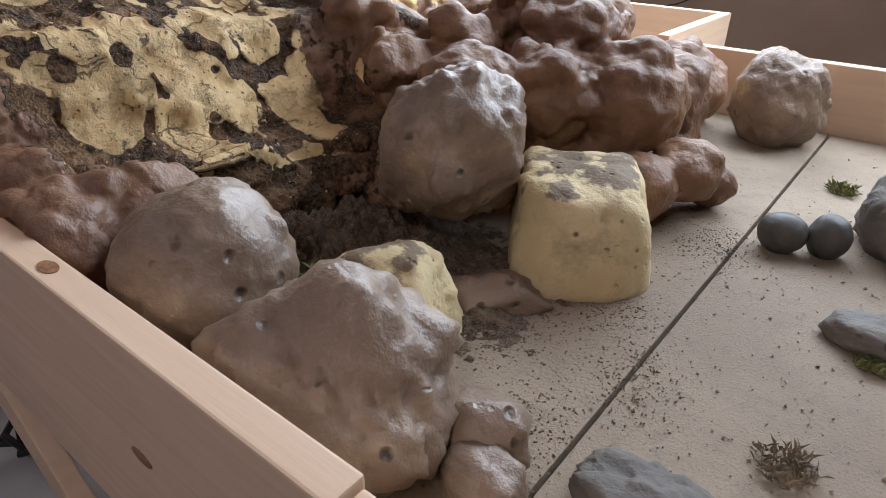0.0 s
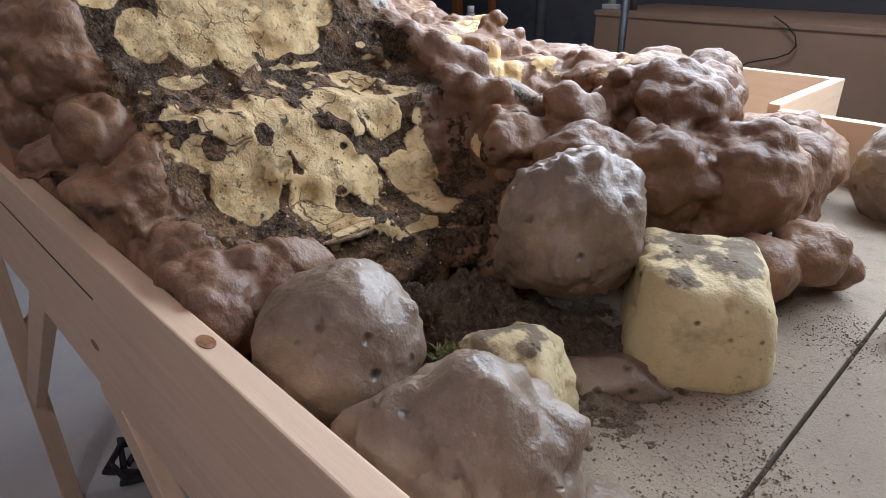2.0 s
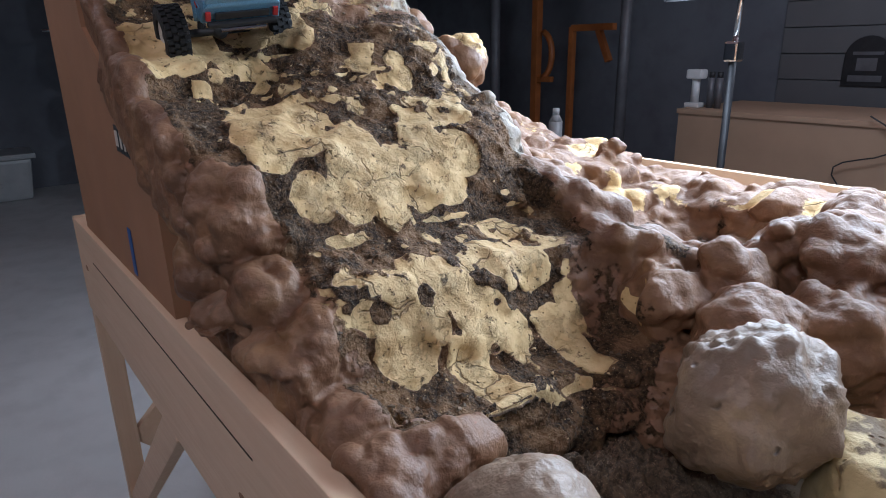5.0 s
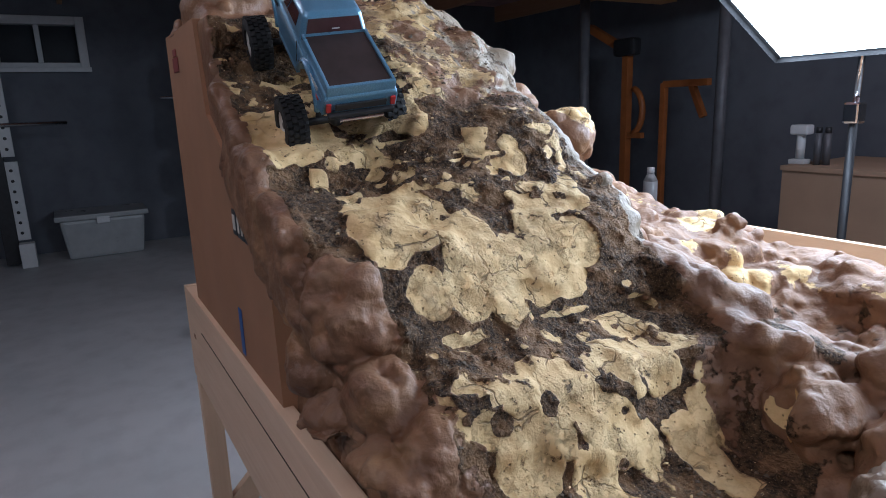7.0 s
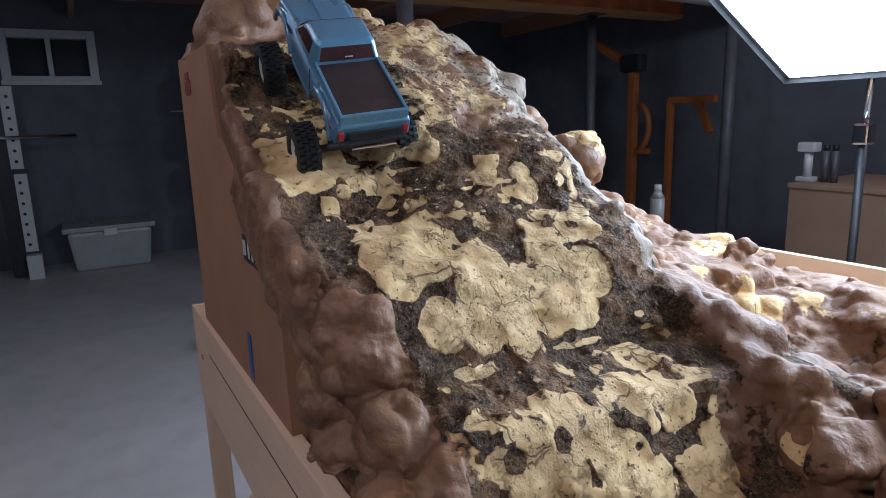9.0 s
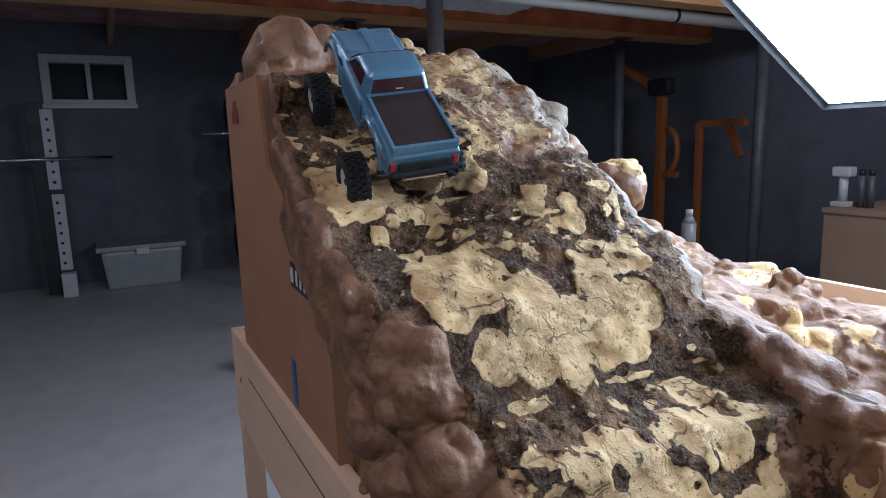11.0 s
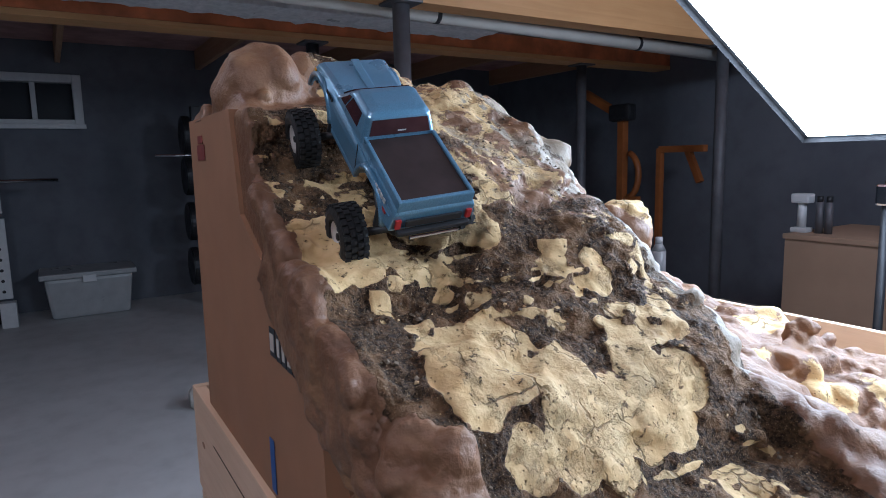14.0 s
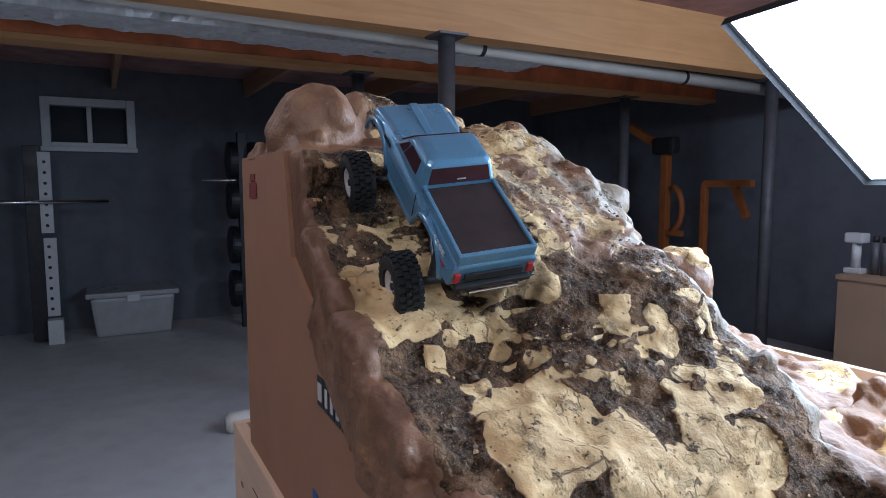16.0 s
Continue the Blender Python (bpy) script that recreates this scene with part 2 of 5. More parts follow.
def box(lo, hi, bevel=0.0, seg=2, bm=None):
    own = bm or bmesh.new()
    got = bmesh.ops.create_cube(own, size=1.0)["verts"]
    lo, hi = Vector(lo), Vector(hi)
    for v in got:
        v.co = Vector([(lo[i] + hi[i]) / 2 + v.co[i] * (hi[i] - lo[i]) for i in range(3)])
    if bevel:
        edges = {e for v in got for e in v.link_edges}
        bmesh.ops.bevel(own, geom=list(edges), offset=bevel, segments=seg, profile=0.6, affect="EDGES")
    return own


def tube(a, b, r, r2=None, seg=16, bm=None, bevel=0.0):
    own = bm or bmesh.new()
    a, b = Vector(a), Vector(b)
    m = Matrix.Translation((a + b) / 2) @ (b - a).to_track_quat("Z", "Y").to_matrix().to_4x4()
    got = bmesh.ops.create_cone(own, cap_ends=True, segments=seg, radius1=r, radius2=r if r2 is None else r2, depth=(b - a).length, matrix=m)["verts"]
    if bevel:
        rim = [e for e in {e for v in got for e in v.link_edges} if any(len(f.verts) > 4 for f in e.link_faces)]
        bmesh.ops.bevel(own, geom=rim, offset=bevel, segments=2, affect="EDGES")
    return own


def sweep(points, r, seg=8, bm=None):
    """One bent rod through the points."""
    own = bm or bmesh.new()
    pts = [Vector(p) for p in points]
    rings = []
    side = None
    for i, p in enumerate(pts):
        d = (pts[min(i + 1, len(pts) - 1)] - pts[max(i - 1, 0)]).normalized()
        if side is None:
            side = d.orthogonal().normalized()
        side = (side - d * side.dot(d)).normalized()
        other = d.cross(side)
        rings.append([own.verts.new(p + (side * math.cos(2 * math.pi * k / seg) + other * math.sin(2 * math.pi * k / seg)) * r) for k in range(seg)])
    for a, b in zip(rings, rings[1:]):
        for k in range(seg):
            own.faces.new((a[k], a[(k + 1) % seg], b[(k + 1) % seg], b[k]))
    own.faces.new(rings[0][::-1])
    own.faces.new(rings[-1])
    return own


def beam(a, b, w, h, bevel=0.002, bm=None):
    """A bar from a to b, w wide across and h high."""
    own = bm or bmesh.new()
    a, b = Vector(a), Vector(b)
    d = (b - a).normalized()
    side = d.cross(Vector((0, 0, 1)))
    side = side.normalized() if side.length > 0.01 else Vector((1, 0, 0))
    up = side.cross(d)
    m = Matrix((side, d, up)).transposed().to_4x4()
    m.translation = (a + b) / 2
    got = box((-w / 2, -(b - a).length / 2, -h / 2), (w / 2, (b - a).length / 2, h / 2), bevel)
    got.transform(m)
    if bm is None:
        own.free()
        return got
    tmp = bpy.data.meshes.new("tmp")
    got.to_mesh(tmp)
    got.free()
    own.from_mesh(tmp)
    bpy.data.meshes.remove(tmp)
    return own

# ---- the room ----
FLOOR_X, FLOOR_Y, CEIL = (-6.8, 3.2), (-4.0, 4.8), 2.32


def slab(name, lo, hi, material, label, category="wall"):
    return tagged(finish(box(lo, hi), name, material), label, category, "", "structure")


slab("floor", (FLOOR_X[0] - 0.2, FLOOR_Y[0] - 0.2, -0.15), (FLOOR_X[1] + 0.2, FLOOR_Y[1] + 0.2, 0), FLOORMAT, "smooth pale grey concrete basement floor", "floor")
slab("ceiling", (FLOOR_X[0] - 0.2, FLOOR_Y[0] - 0.2, CEIL), (FLOOR_X[1] + 0.2, FLOOR_Y[1] + 0.2, CEIL + 0.1), CEILMAT, "dark reddish insulated basement ceiling", "ceiling")
slab("wall_north", (FLOOR_X[0] - 0.2, FLOOR_Y[1], 0), (FLOOR_X[1] + 0.2, FLOOR_Y[1] + 0.2, CEIL), WALLMAT, "dark concrete basement wall")
slab("wall_south", (FLOOR_X[0] - 0.2, FLOOR_Y[0] - 0.2, 0), (FLOOR_X[1] + 0.2, FLOOR_Y[0], CEIL), WALLMAT, "dark concrete basement wall")
slab("wall_east", (FLOOR_X[1], FLOOR_Y[0], 0), (FLOOR_X[1] + 0.2, FLOOR_Y[1], CEIL), WALLMAT, "dark concrete basement wall")
WY0, WY1, WZ0, WZ1 = -0.50, 0.23, 1.60, 2.045
west = box((FLOOR_X[0] - 0.2, FLOOR_Y[0], 0), (FLOOR_X[0], WY0, CEIL))
box((FLOOR_X[0] - 0.2, WY1, 0), (FLOOR_X[0], FLOOR_Y[1], CEIL), bm=west)
box((FLOOR_X[0] - 0.2, WY0, 0), (FLOOR_X[0], WY1, WZ0), bm=west)
box((FLOOR_X[0] - 0.2, WY0, WZ1), (FLOOR_X[0], WY1, CEIL), bm=west)
tagged(finish(west, "wall_west", WALLMAT), "dark grey concrete basement wall with a small window", "wall", "", "structure")

win = thing("window_1", FLOOR_X[0], (WY0 + WY1) / 2, WZ0, "small white two-pane basement window, dark outside", "window", "", "structure")
hw, hh = (WY1 - WY0) / 2, WZ1 - WZ0
for lo, hi in (((-0.12, -hw, 0), (0.03, -hw + 0.07, hh)), ((-0.12, hw - 0.07, 0), (0.03, hw, hh)),
               ((-0.12, -hw + 0.07, 0), (0.03, hw - 0.07, 0.06)), ((-0.12, -hw + 0.07, hh - 0.07), (0.03, hw - 0.07, hh)), ((-0.10, -0.02, 0.06), (0.01, 0.02, hh - 0.07))):
    part("window_frame", box(lo, hi, 0.006), WHITEPAINT, win)
GLASS = plain("dark_pane", (0.012, 0.016, 0.024), 0.6, 0, 0.2, 4)
for lo, hi in (((-0.09, -hw + 0.07, 0.06), (-0.08, -0.02, hh - 0.07)), ((-0.09, 0.02, 0.06), (-0.08, hw - 0.07, hh - 0.07))):
    part("pane", box(lo, hi), GLASS, win)
part("window_sill", box((0.03, -hw - 0.01, -0.02), (0.055, hw + 0.01, 0.02), 0.005), WHITEPAINT, win)

# overhead: beams, joists, duct, pipes
slab("beam_1", (-3.20, FLOOR_Y[0], 2.0), (-3.06, FLOOR_Y[1], CEIL), BEAM, "warm golden laminated wooden ceiling beam", "beam")
slab("beam_2", (-4.42, FLOOR_Y[0], 2.045), (-4.22, FLOOR_Y[1], 2.165), REDBEAM, "rusty red painted ceiling beam", "beam")
slab("beam_3", (-4.40, FLOOR_Y[0], 2.01), (-4.215, FLOOR_Y[1], 2.042), BEAM, "pale wooden plate under the red beam", "beam")
for i in range(9):
    y = -3.4 + i * 1.15
    slab("joist_%d" % (i + 1), (FLOOR_X[0], y, 2.145), (-4.43, y + 0.04, CEIL), JOIST, "dark wooden ceiling joist", "joist")


def column(x, y, top, r=0.042):
    ob = thing("support_column", x, y, 0, "grey painted round steel support column on the floor", "column", "support columns", "structure")
    part("shaft", tube((0, 0, 0.01), (0, 0, top - 0.012), r, seg=28), STEEL, ob, smooth=True)
    part("base_plate", box((-0.09, -0.09, 0), (0.09, 0.09, 0.01), 0.002), STEEL, ob)
    part("top_plate", box((-0.08, -0.08, top - 0.012), (0.08, 0.08, top), 0.002), STEEL, ob)


column(-3.10, 1.44, 2.0)
column(-3.14, 4.02, 2.0)
column(-4.31, 1.44, 2.01)
column(-4.31, 3.80, 2.01)

pipe = thing("drain_pipe", -3.28, 0, 2.0, "long white plastic drain pipe under the ceiling", "pipe", "", "structure")
part("pipe_run", tube((0, FLOOR_Y[0], 0.12), (0, FLOOR_Y[1], -0.056), 0.042, seg=20), PVC, pipe, smooth=True)
for y in (-1.2, 1.75, 3.3):
    part("strap", tube((0, y - 0.012, 0.04 - y * 0.02), (0, y + 0.012, 0.04 - y * 0.02), 0.045, seg=20), BLACKMETAL, pipe)
duct = thing("foil_duct", -3.56, 0, 1.995, "crinkled silver foil wrapped air duct", "duct", "", "structure")


def crinkled_duct(y0, y1):
    """A rectangular duct of wrapped foil with creases and sagging seams."""
    bm = bmesh.new()
    section = [(-0.16 + 0.29 * k / 6, 0.0) for k in range(6)] + [(0.13, 0.2 * k / 4) for k in range(4)] + [(0.13 - 0.29 * k / 6, 0.2) for k in range(6)] + [(-0.16, 0.2 - 0.2 * k / 4) for k in range(4)]
    count = int((y1 - y0) / 0.03)
    rings = []
    for i in range(count + 1):
        y = y0 + (y1 - y0) * i / count
        seam = 0.008 if i % 9 == 0 else 0.0
        ring = []
        for x, z in section:
            out = Vector((x + 0.015, 0, z - 0.1)).normalized()
            n = noise.noise(Vector((x * 14, y * 11, z * 14))) * 0.012 + noise.noise(Vector((x * 40, y * 33, z * 40))) * 0.006 + seam
            ring.append(bm.verts.new((x + out.x * n, y, z + out.z * n)))
        rings.append(ring)
    for a, b in zip(rings, rings[1:]):
        for k in range(len(section)):
            bm.faces.new((a[k], b[k], b[(k + 1) % len(section)], a[(k + 1) % len(section)]))
    bm.faces.new(rings[0])
    bm.faces.new(rings[-1][::-1])
    bmesh.ops.recalc_face_normals(bm, faces=bm.faces)
    return bm


part("duct_run", crinkled_duct(FLOOR_Y[0], 2.3), FOIL, duct)

# ---- the table ----
TOP = 0.783
RAIL = TOP + 0.098


def rail(parent, lo, hi, mat):
    return part("rail", box(lo, hi, 0.0015), mat, parent)


table = thing("course_table", -0.6, 0.7, 0, "raw pine trestle table with raised board sides", "table")
table.matrix_world = pose(0, 0, 0)
seamx = -0.105
part("table_board", box((-1.34, 0.108, TOP - 0.018), (seamx - 0.0015, 1.29, TOP), 0.001), SANDBOARD, table, "dusty sand-coated board")
part("table_board", box((seamx + 0.0015, 0.108, TOP - 0.019), (1.2, 0.99, TOP - 0.0005), 0.001), SANDBOARD, table, "dusty sand-coated board")
rail(table, (-1.345, 0.0885, TOP - 0.075), (-0.118, 0.107, RAIL), PINE)
rail(table, (-0.117, 0.0865, TOP - 0.075), (1.2, 0.105, RAIL - 0.004), PINE)
part("split", box((-1.22, 0.0879, 0.8285), (-0.56, 0.0886, 0.8302), 0), plain("dark_crack", (0.07, 0.04, 0.025), 0.9), table, "long dark split in the board")
KNOT = plain("pine_knot", (0.27, 0.13, 0.06), 0.6, 0, 0.4, 300)
for x, y, z, top in ((-0.352, 0.098, RAIL + 0.0002, True), (-0.60, 0.0884, 0.765, False), (-0.27, 0.0884, 0.80, False), (-1.30, 0.0884, 0.80, False)):
    k = tube((0, 0, -0.0004), (0, 0, 0.0003), 0.006, seg=20)
    k.transform(Matrix.Translation((x, y, z)) @ (Matrix.Diagonal((1.5, 0.8, 1, 1)) if top else Matrix.Rotation(radians(90), 4, "X") @ Matrix.Diagonal((1.7, 0.8, 1, 1))))
    part("knot", k, KNOT, table)
rail(table, (-1.345, 1.291, TOP - 0.075), (-0.375, 1.309, RAIL), PINE)
rail(table, (-1.363, 0.0885, TOP - 0.075), (-1.346, 1.309, RAIL), PINE_Y)
rail(table, (-0.3745, 1.003, TOP - 0.075), (-0.356, 1.309, RAIL), PINE_Y)
rail(table, (-0.355, 0.991, TOP - 0.075), (1.2, 1.01, RAIL - 0.006), PINE)
rail(table, (1.2, 0.0885, TOP - 0.075), (1.219, 1.01, RAIL), PINE_Y)
part("leg", box((-1.345, 0.088, 0), (-1.319, 0.122, TOP - 0.076), 0.002), PINE_Z, table)
for x, y in ((-0.16, 0.140), (1.15, 0.14), (-1.33, 1.27), (-0.42, 1.27), (1.15, 0.96)):
    part("leg", box((x - 0.019, y - 0.03, 0), (x + 0.019, y + 0.03, TOP - 0.02), 0.002), PINE_Z, table)
for a, b in (((-1.31, 0.10, 0.30), (-0.86, 0.10, 0.71)), ((-0.18, 0.10, 0.30), (-0.63, 0.10, 0.71)), ((-1.334, 0.125, 0.42), (-1.334, 0.41, 0.705)), ((-1.34, 1.25, 0.3), (-1.34, 0.8, 0.71))):
    part("brace", beam(a, b, 0.018, 0.048), PINE, table)

# ---- cardboard box under the hill ----
crate = thing("cardboard_box", -1.018, 0.30, TOP, "large plain brown cardboard box standing on the table", "box")
outline = [(-0.244, 0.001), (0.250, 0.001), (0.235, 0.265), (0.010, 0.400), (-0.012, 0.517), (-0.244, 0.517)]
bm = bmesh.new()
side_a = [bm.verts.new((x, -0.204, z)) for x, z in outline]
side_b = [bm.verts.new((x, 0.16, z)) for x, z in outline]
bm.faces.new(side_a)
bm.faces.new(side_b[::-1])
for i in range(len(outline)):
    j = (i + 1) % len(outline)
    bm.faces.new((side_a[j], side_a[i], side_b[i], side_b[j]))
part("carton", bm, CARDBOARD, crate)
BOXINK = plain("box_print", (0.03, 0.035, 0.04), 0.7, 0, 0.2, 40)
REDINK = plain("red_print", (0.20, 0.035, 0.03), 0.7, 0, 0.2, 40)
WHITEINK = plain("white_print", (0.55, 0.52, 0.47), 0.7, 0, 0.1, 40)
TAPEBLUE = plain("blue_tape", (0.03, 0.10, 0.32), 0.6, 0, 0.1, 40)
# printed marks on the box, as plain shapes
bm = bmesh.new()
for i, (dx, w) in enumerate(((0.0, 0.018), (0.022, 0.013), (0.038, 0.013), (0.054, 0.014), (0.071, 0.012))):
    box((0.10 + dx, -0.2052, 0.262 - dx * 0.05), (0.10 + dx + w, -0.2045, 0.292 - dx * 0.05), bm=bm)
part("print_bars", bm, BOXINK, crate, "row of dark printed bars")
bm = bmesh.new()
for i, (dx, w) in enumerate(((0.003, 0.012), (0.025, 0.007), (0.041, 0.007), (0.057, 0.008), (0.073, 0.007))):
    box((0.10 + dx, -0.2058, 0.268 - dx * 0.05), (0.10 + dx + w, -0.2053, 0.286 - dx * 0.05), bm=bm)
part("print_core", bm, WHITEINK, crate)
bm = bmesh.new()
box((-0.195, -0.2052, 0.462), (-0.150, -0.2045, 0.482), bm=bm)
box((-0.188, -0.2052, 0.484), (-0.160, -0.2045, 0.494), bm=bm)
part("red_mark", bm, REDINK, crate)
part("tape_strip", box((0.077, -0.2052, 0.105), (0.092, -0.2045, 0.165), 0), TAPEBLUE, crate, "blue masking tape")

# ---- the foam hill ----
STEP = 0.004
gx, gy, gz = np.arange(-1.32, -0.09, STEP), np.arange(0.06, 1.285, STEP), np.arange(0.765, 1.43, STEP)
rng = np.random.default_rng(7)


def lattice(shape, cells, seed):
    """Smooth value noise in -1..1 on the grid, with cells of that many metres along x, y, z."""
    r = np.random.default_rng(seed)
    out = r.uniform(-1, 1, [int(np.ceil(n * STEP / c)) + 3 for n, c in zip(shape, cells)]).astype(np.float32)
    for axis, (n, c) in enumerate(zip(shape, cells)):
        u = np.arange(n) * STEP / c
        i = np.floor(u).astype(int)
        f = u - i
        f = (f * f * (3 - 2 * f)).astype(np.float32)
        sh = [1, 1, 1]
        sh[axis] = n
        f = f.reshape(sh)
        out = np.take(out, i, axis) * (1 - f) + np.take(out, i + 1, axis) * f
    return out


def ease(u):
    u = np.clip(u, 0, 1)
    return u * u * (3 - 2 * u)


def smin(a, b, k):
    h = np.clip(0.5 + 0.5 * (b - a) / k, 0, 1)
    return b + (a - b) * h - k * h * (1 - h)


def hill_height(x, y):
    """The hill's height over the plan: ledges stepping up towards -x, with a slide falling away towards +y."""
    x0 = np.interp(y, [0.1, 0.36, 0.46, 0.56, 0.7, 0.85, 1.0, 1.1, 1.28], [-0.385, -0.40, -0.33, -0.20, -0.19, -0.235, -0.32, -0.5, -0.55])
    x1 = np.interp(y, [0.1, 0.36, 0.44, 0.52, 0.6, 0.75, 0.9, 1.05, 1.28], [-0.480, -0.482, -0.466, -0.39, -0.32, -0.31, -0.37, -0.55, -0.75])
    x2 = np.interp(y, [0.1, 0.36, 0.43, 0.48, 0.58, 0.7, 1.28], [-0.593, -0.593, -0.592, -0.625, -0.74, -0.85, -1.0])
    z = 0.745 + 0.12 * ease((x0 - x) / 0.05) + 0.018 * ease((x0 - x) / 0.2)
    z = z + 0.085 * ease((x1 - x) / 0.05) + 0.02 * ease((x1 - x) / 0.12)
    z = z - (0.055 - 0.045 * ease((-0.62 - x) / 0.08)) * (1 - ease((y - 0.085) / 0.085)) * ease((-0.40 - x) / 0.05)
    z = z - 0.035 * ease((y - 0.47) / 0.1) * ease((-0.36 - x) / 0.08) * ease((x + 0.60) / 0.06)
    stepped = np.interp(x2 - x, [0, 0.05, 0.10, 0.185, 0.205, 0.265, 0.365, 0.395, 0.45], [0, 0.083, 0.105, 0.135, 0.165, 0.175, 0.245, 0.318, 0.325])
    ramp = np.interp(x2 - x, [0, 0.05, 0.10, 0.17, 0.25, 0.34, 0.43, 0.50], [0, 0.083, 0.112, 0.174, 0.235, 0.295, 0.345, 0.350])
    across = ease((y - 0.20) / 0.10)
    z = z + stepped * (1 - across) + ramp * across
    slab = 1.292 - 0.90 * (x + 0.931) - 1.09 * (y - 0.436) + 1.2 * ease((x + 0.82) / 0.14)
    slab = np.maximum(slab, 0.93 + 0.25 * np.maximum(0, -0.73 - x))
    z = smin(z, slab, 0.012)
    z = smin(z, 1.325 + 0.045 * ease((-0.80 - x) / 0.06) - 0.82 * (y - 0.45), 0.02)
    back = 0.938 + 0.75 * np.maximum(0, -0.73 - x) + 0.25 * np.maximum(0, x + 0.58) + 0.3 * (1 - ease((y - 0.56) / 0.16))
    z = smin(z, back, 0.012)
    basin = np.exp(-(((x + 0.555) / 0.145) ** 2 + ((y - 0.705) / 0.122) ** 2) ** 2)
    return z - 0.085 * basin


X2, Y2 = np.meshgrid(gx, gy, indexing="ij")
H2 = hill_height(X2, Y2)
DX, DY = np.gradient(H2, STEP)
LEAN2 = 1 / np.sqrt(1 + np.clip(DX * DX + DY * DY, 0, 9))
Z3 = gz[None, None, :].astype(np.float32)
ground = ((Z3 - H2[:, :, None]) * LEAN2[:, :, None]).astype(np.float32)
shape3 = ground.shape
ground += 0.012 * lattice(shape3, (0.11, 0.11, 0.08), 3) + 0.006 * lattice(shape3, (0.04, 0.04, 0.03), 4)
# thin beds in the upper face and on the ledge fronts
beds = lattice(shape3, (0.16, 0.10, 0.011), 5)
front = (1 - LEAN2)[:, :, None].astype(np.float32)
ground += 0.014 * beds * front * (np.clip((0.55 - Y2) * 10, 0, 1) * (0.12 + 0.88 * ease((-0.68 - X2) / 0.06) + 0.8 * ease((X2 + 0.47) / 0.03)))[:, :, None].astype(np.float32)
BOX_Z, BOX_X = [0.98, 1.03, 1.06, 1.085, 1.12, 1.2, 1.28], [-0.765, -0.79, -0.835, -0.895, -0.922, -0.938, -0.965]
box_edge = np.interp(gz, BOX_Z, BOX_X)[None, None, :]
side = np.maximum(0.116 - (0.026 * ease((Z3 - 0.97) / 0.04) * ease((-0.66 - X2) / 0.08)[:, :, None]).astype(np.float32) + 0.016 * lattice(shape3, (0.09, 0.2, 0.08), 6) - Y2[:, :, None], np.maximum(-1.255 - X2[:, :, None], Y2[:, :, None] - 1.275)).astype(np.float32)
ground = np.maximum(ground, side)
foam = ground.copy()


def blob(field, c, r, k):
    """Melt a ball into the field."""
    lim = [(np.searchsorted(g, c[i] - r[i] - 0.02), np.searchsorted(g, c[i] + r[i] + 0.02)) for i, g in enumerate((gx, gy, gz))]
    s = tuple(slice(a, b) for a, b in lim)
    if any(b - a < 2 for a, b in lim):
        return
    d = np.sqrt(((gx[s[0]] - c[0]) / r[0])[:, None, None] ** 2 + ((gy[s[1]] - c[1]) / r[1])[None, :, None] ** 2 + ((gz[s[2]] - c[2]) / r[2])[None, None, :] ** 2)
    field[s] = smin(field[s], ((d - 1) * min(r)).astype(np.float32), k)


# the large fused lumps: place and size
LUMPS = [(-0.345, 0.47, 0.90, 0.045), (-0.30, 0.54, 0.895, 0.05), (-0.33, 0.615, 0.94, 0.045), (-0.245, 0.60, 0.885, 0.058), (-0.20, 0.545, 0.825, 0.036),
         (-0.175, 0.60, 0.83, 0.035), (-0.255, 0.70, 0.86, 0.06), (-0.26, 0.80, 0.86, 0.055), (-0.40, 0.53, 0.93, 0.032), (-0.385, 0.66, 0.925, 0.036),
         (-0.16, 0.64, 0.81, 0.028), (-0.44, 0.47, 0.91, 0.04), (-0.30, 0.90, 0.83, 0.06), (-1.105, 0.150, 1.325, 0.062), (-1.155, 0.180, 1.315, 0.052), (-1.16, 0.25, 1.335, 0.06),
         (-1.20, 0.36, 1.335, 0.055), (-1.06, 0.120, 1.29, 0.036), (-0.945, 0.63, 1.13, 0.05), (-0.90, 0.93, 0.93, 0.05), (-0.86, 0.86, 0.92, 0.045), (-0.44, 0.17, 0.855, 0.05),
         (-0.42, 0.13, 0.85, 0.045), (-0.655, 0.135, 1.01, 0.040), (-0.60, 0.140, 0.95, 0.036), (-0.70, 0.135, 0.955, 0.045), (-0.55, 0.13, 0.905, 0.040), (-0.645, 0.115, 0.91, 0.038), (-0.48, 0.15, 0.87, 0.04)]
# the rolls of foam along the ridge, and the humps of the side
ROLLS = [(-0.825, 0.418, 1.180, 0.020), (-0.785, 0.424, 1.140, 0.022), (-0.745, 0.432, 1.108, 0.022), (-0.705, 0.446, 1.080, 0.024), (-0.665, 0.458, 1.048, 0.022),
         (-0.605, 0.438, 0.992, 0.020), (-0.605, 0.468, 0.996, 0.025), (-0.575, 0.490, 0.980, 0.025), (-0.545, 0.505, 0.965, 0.022)]
LUMPS += ROLLS
for x, y, z, r in LUMPS:
    blob(foam, (x, y, z), (r, r, r * 0.9), 0.008)
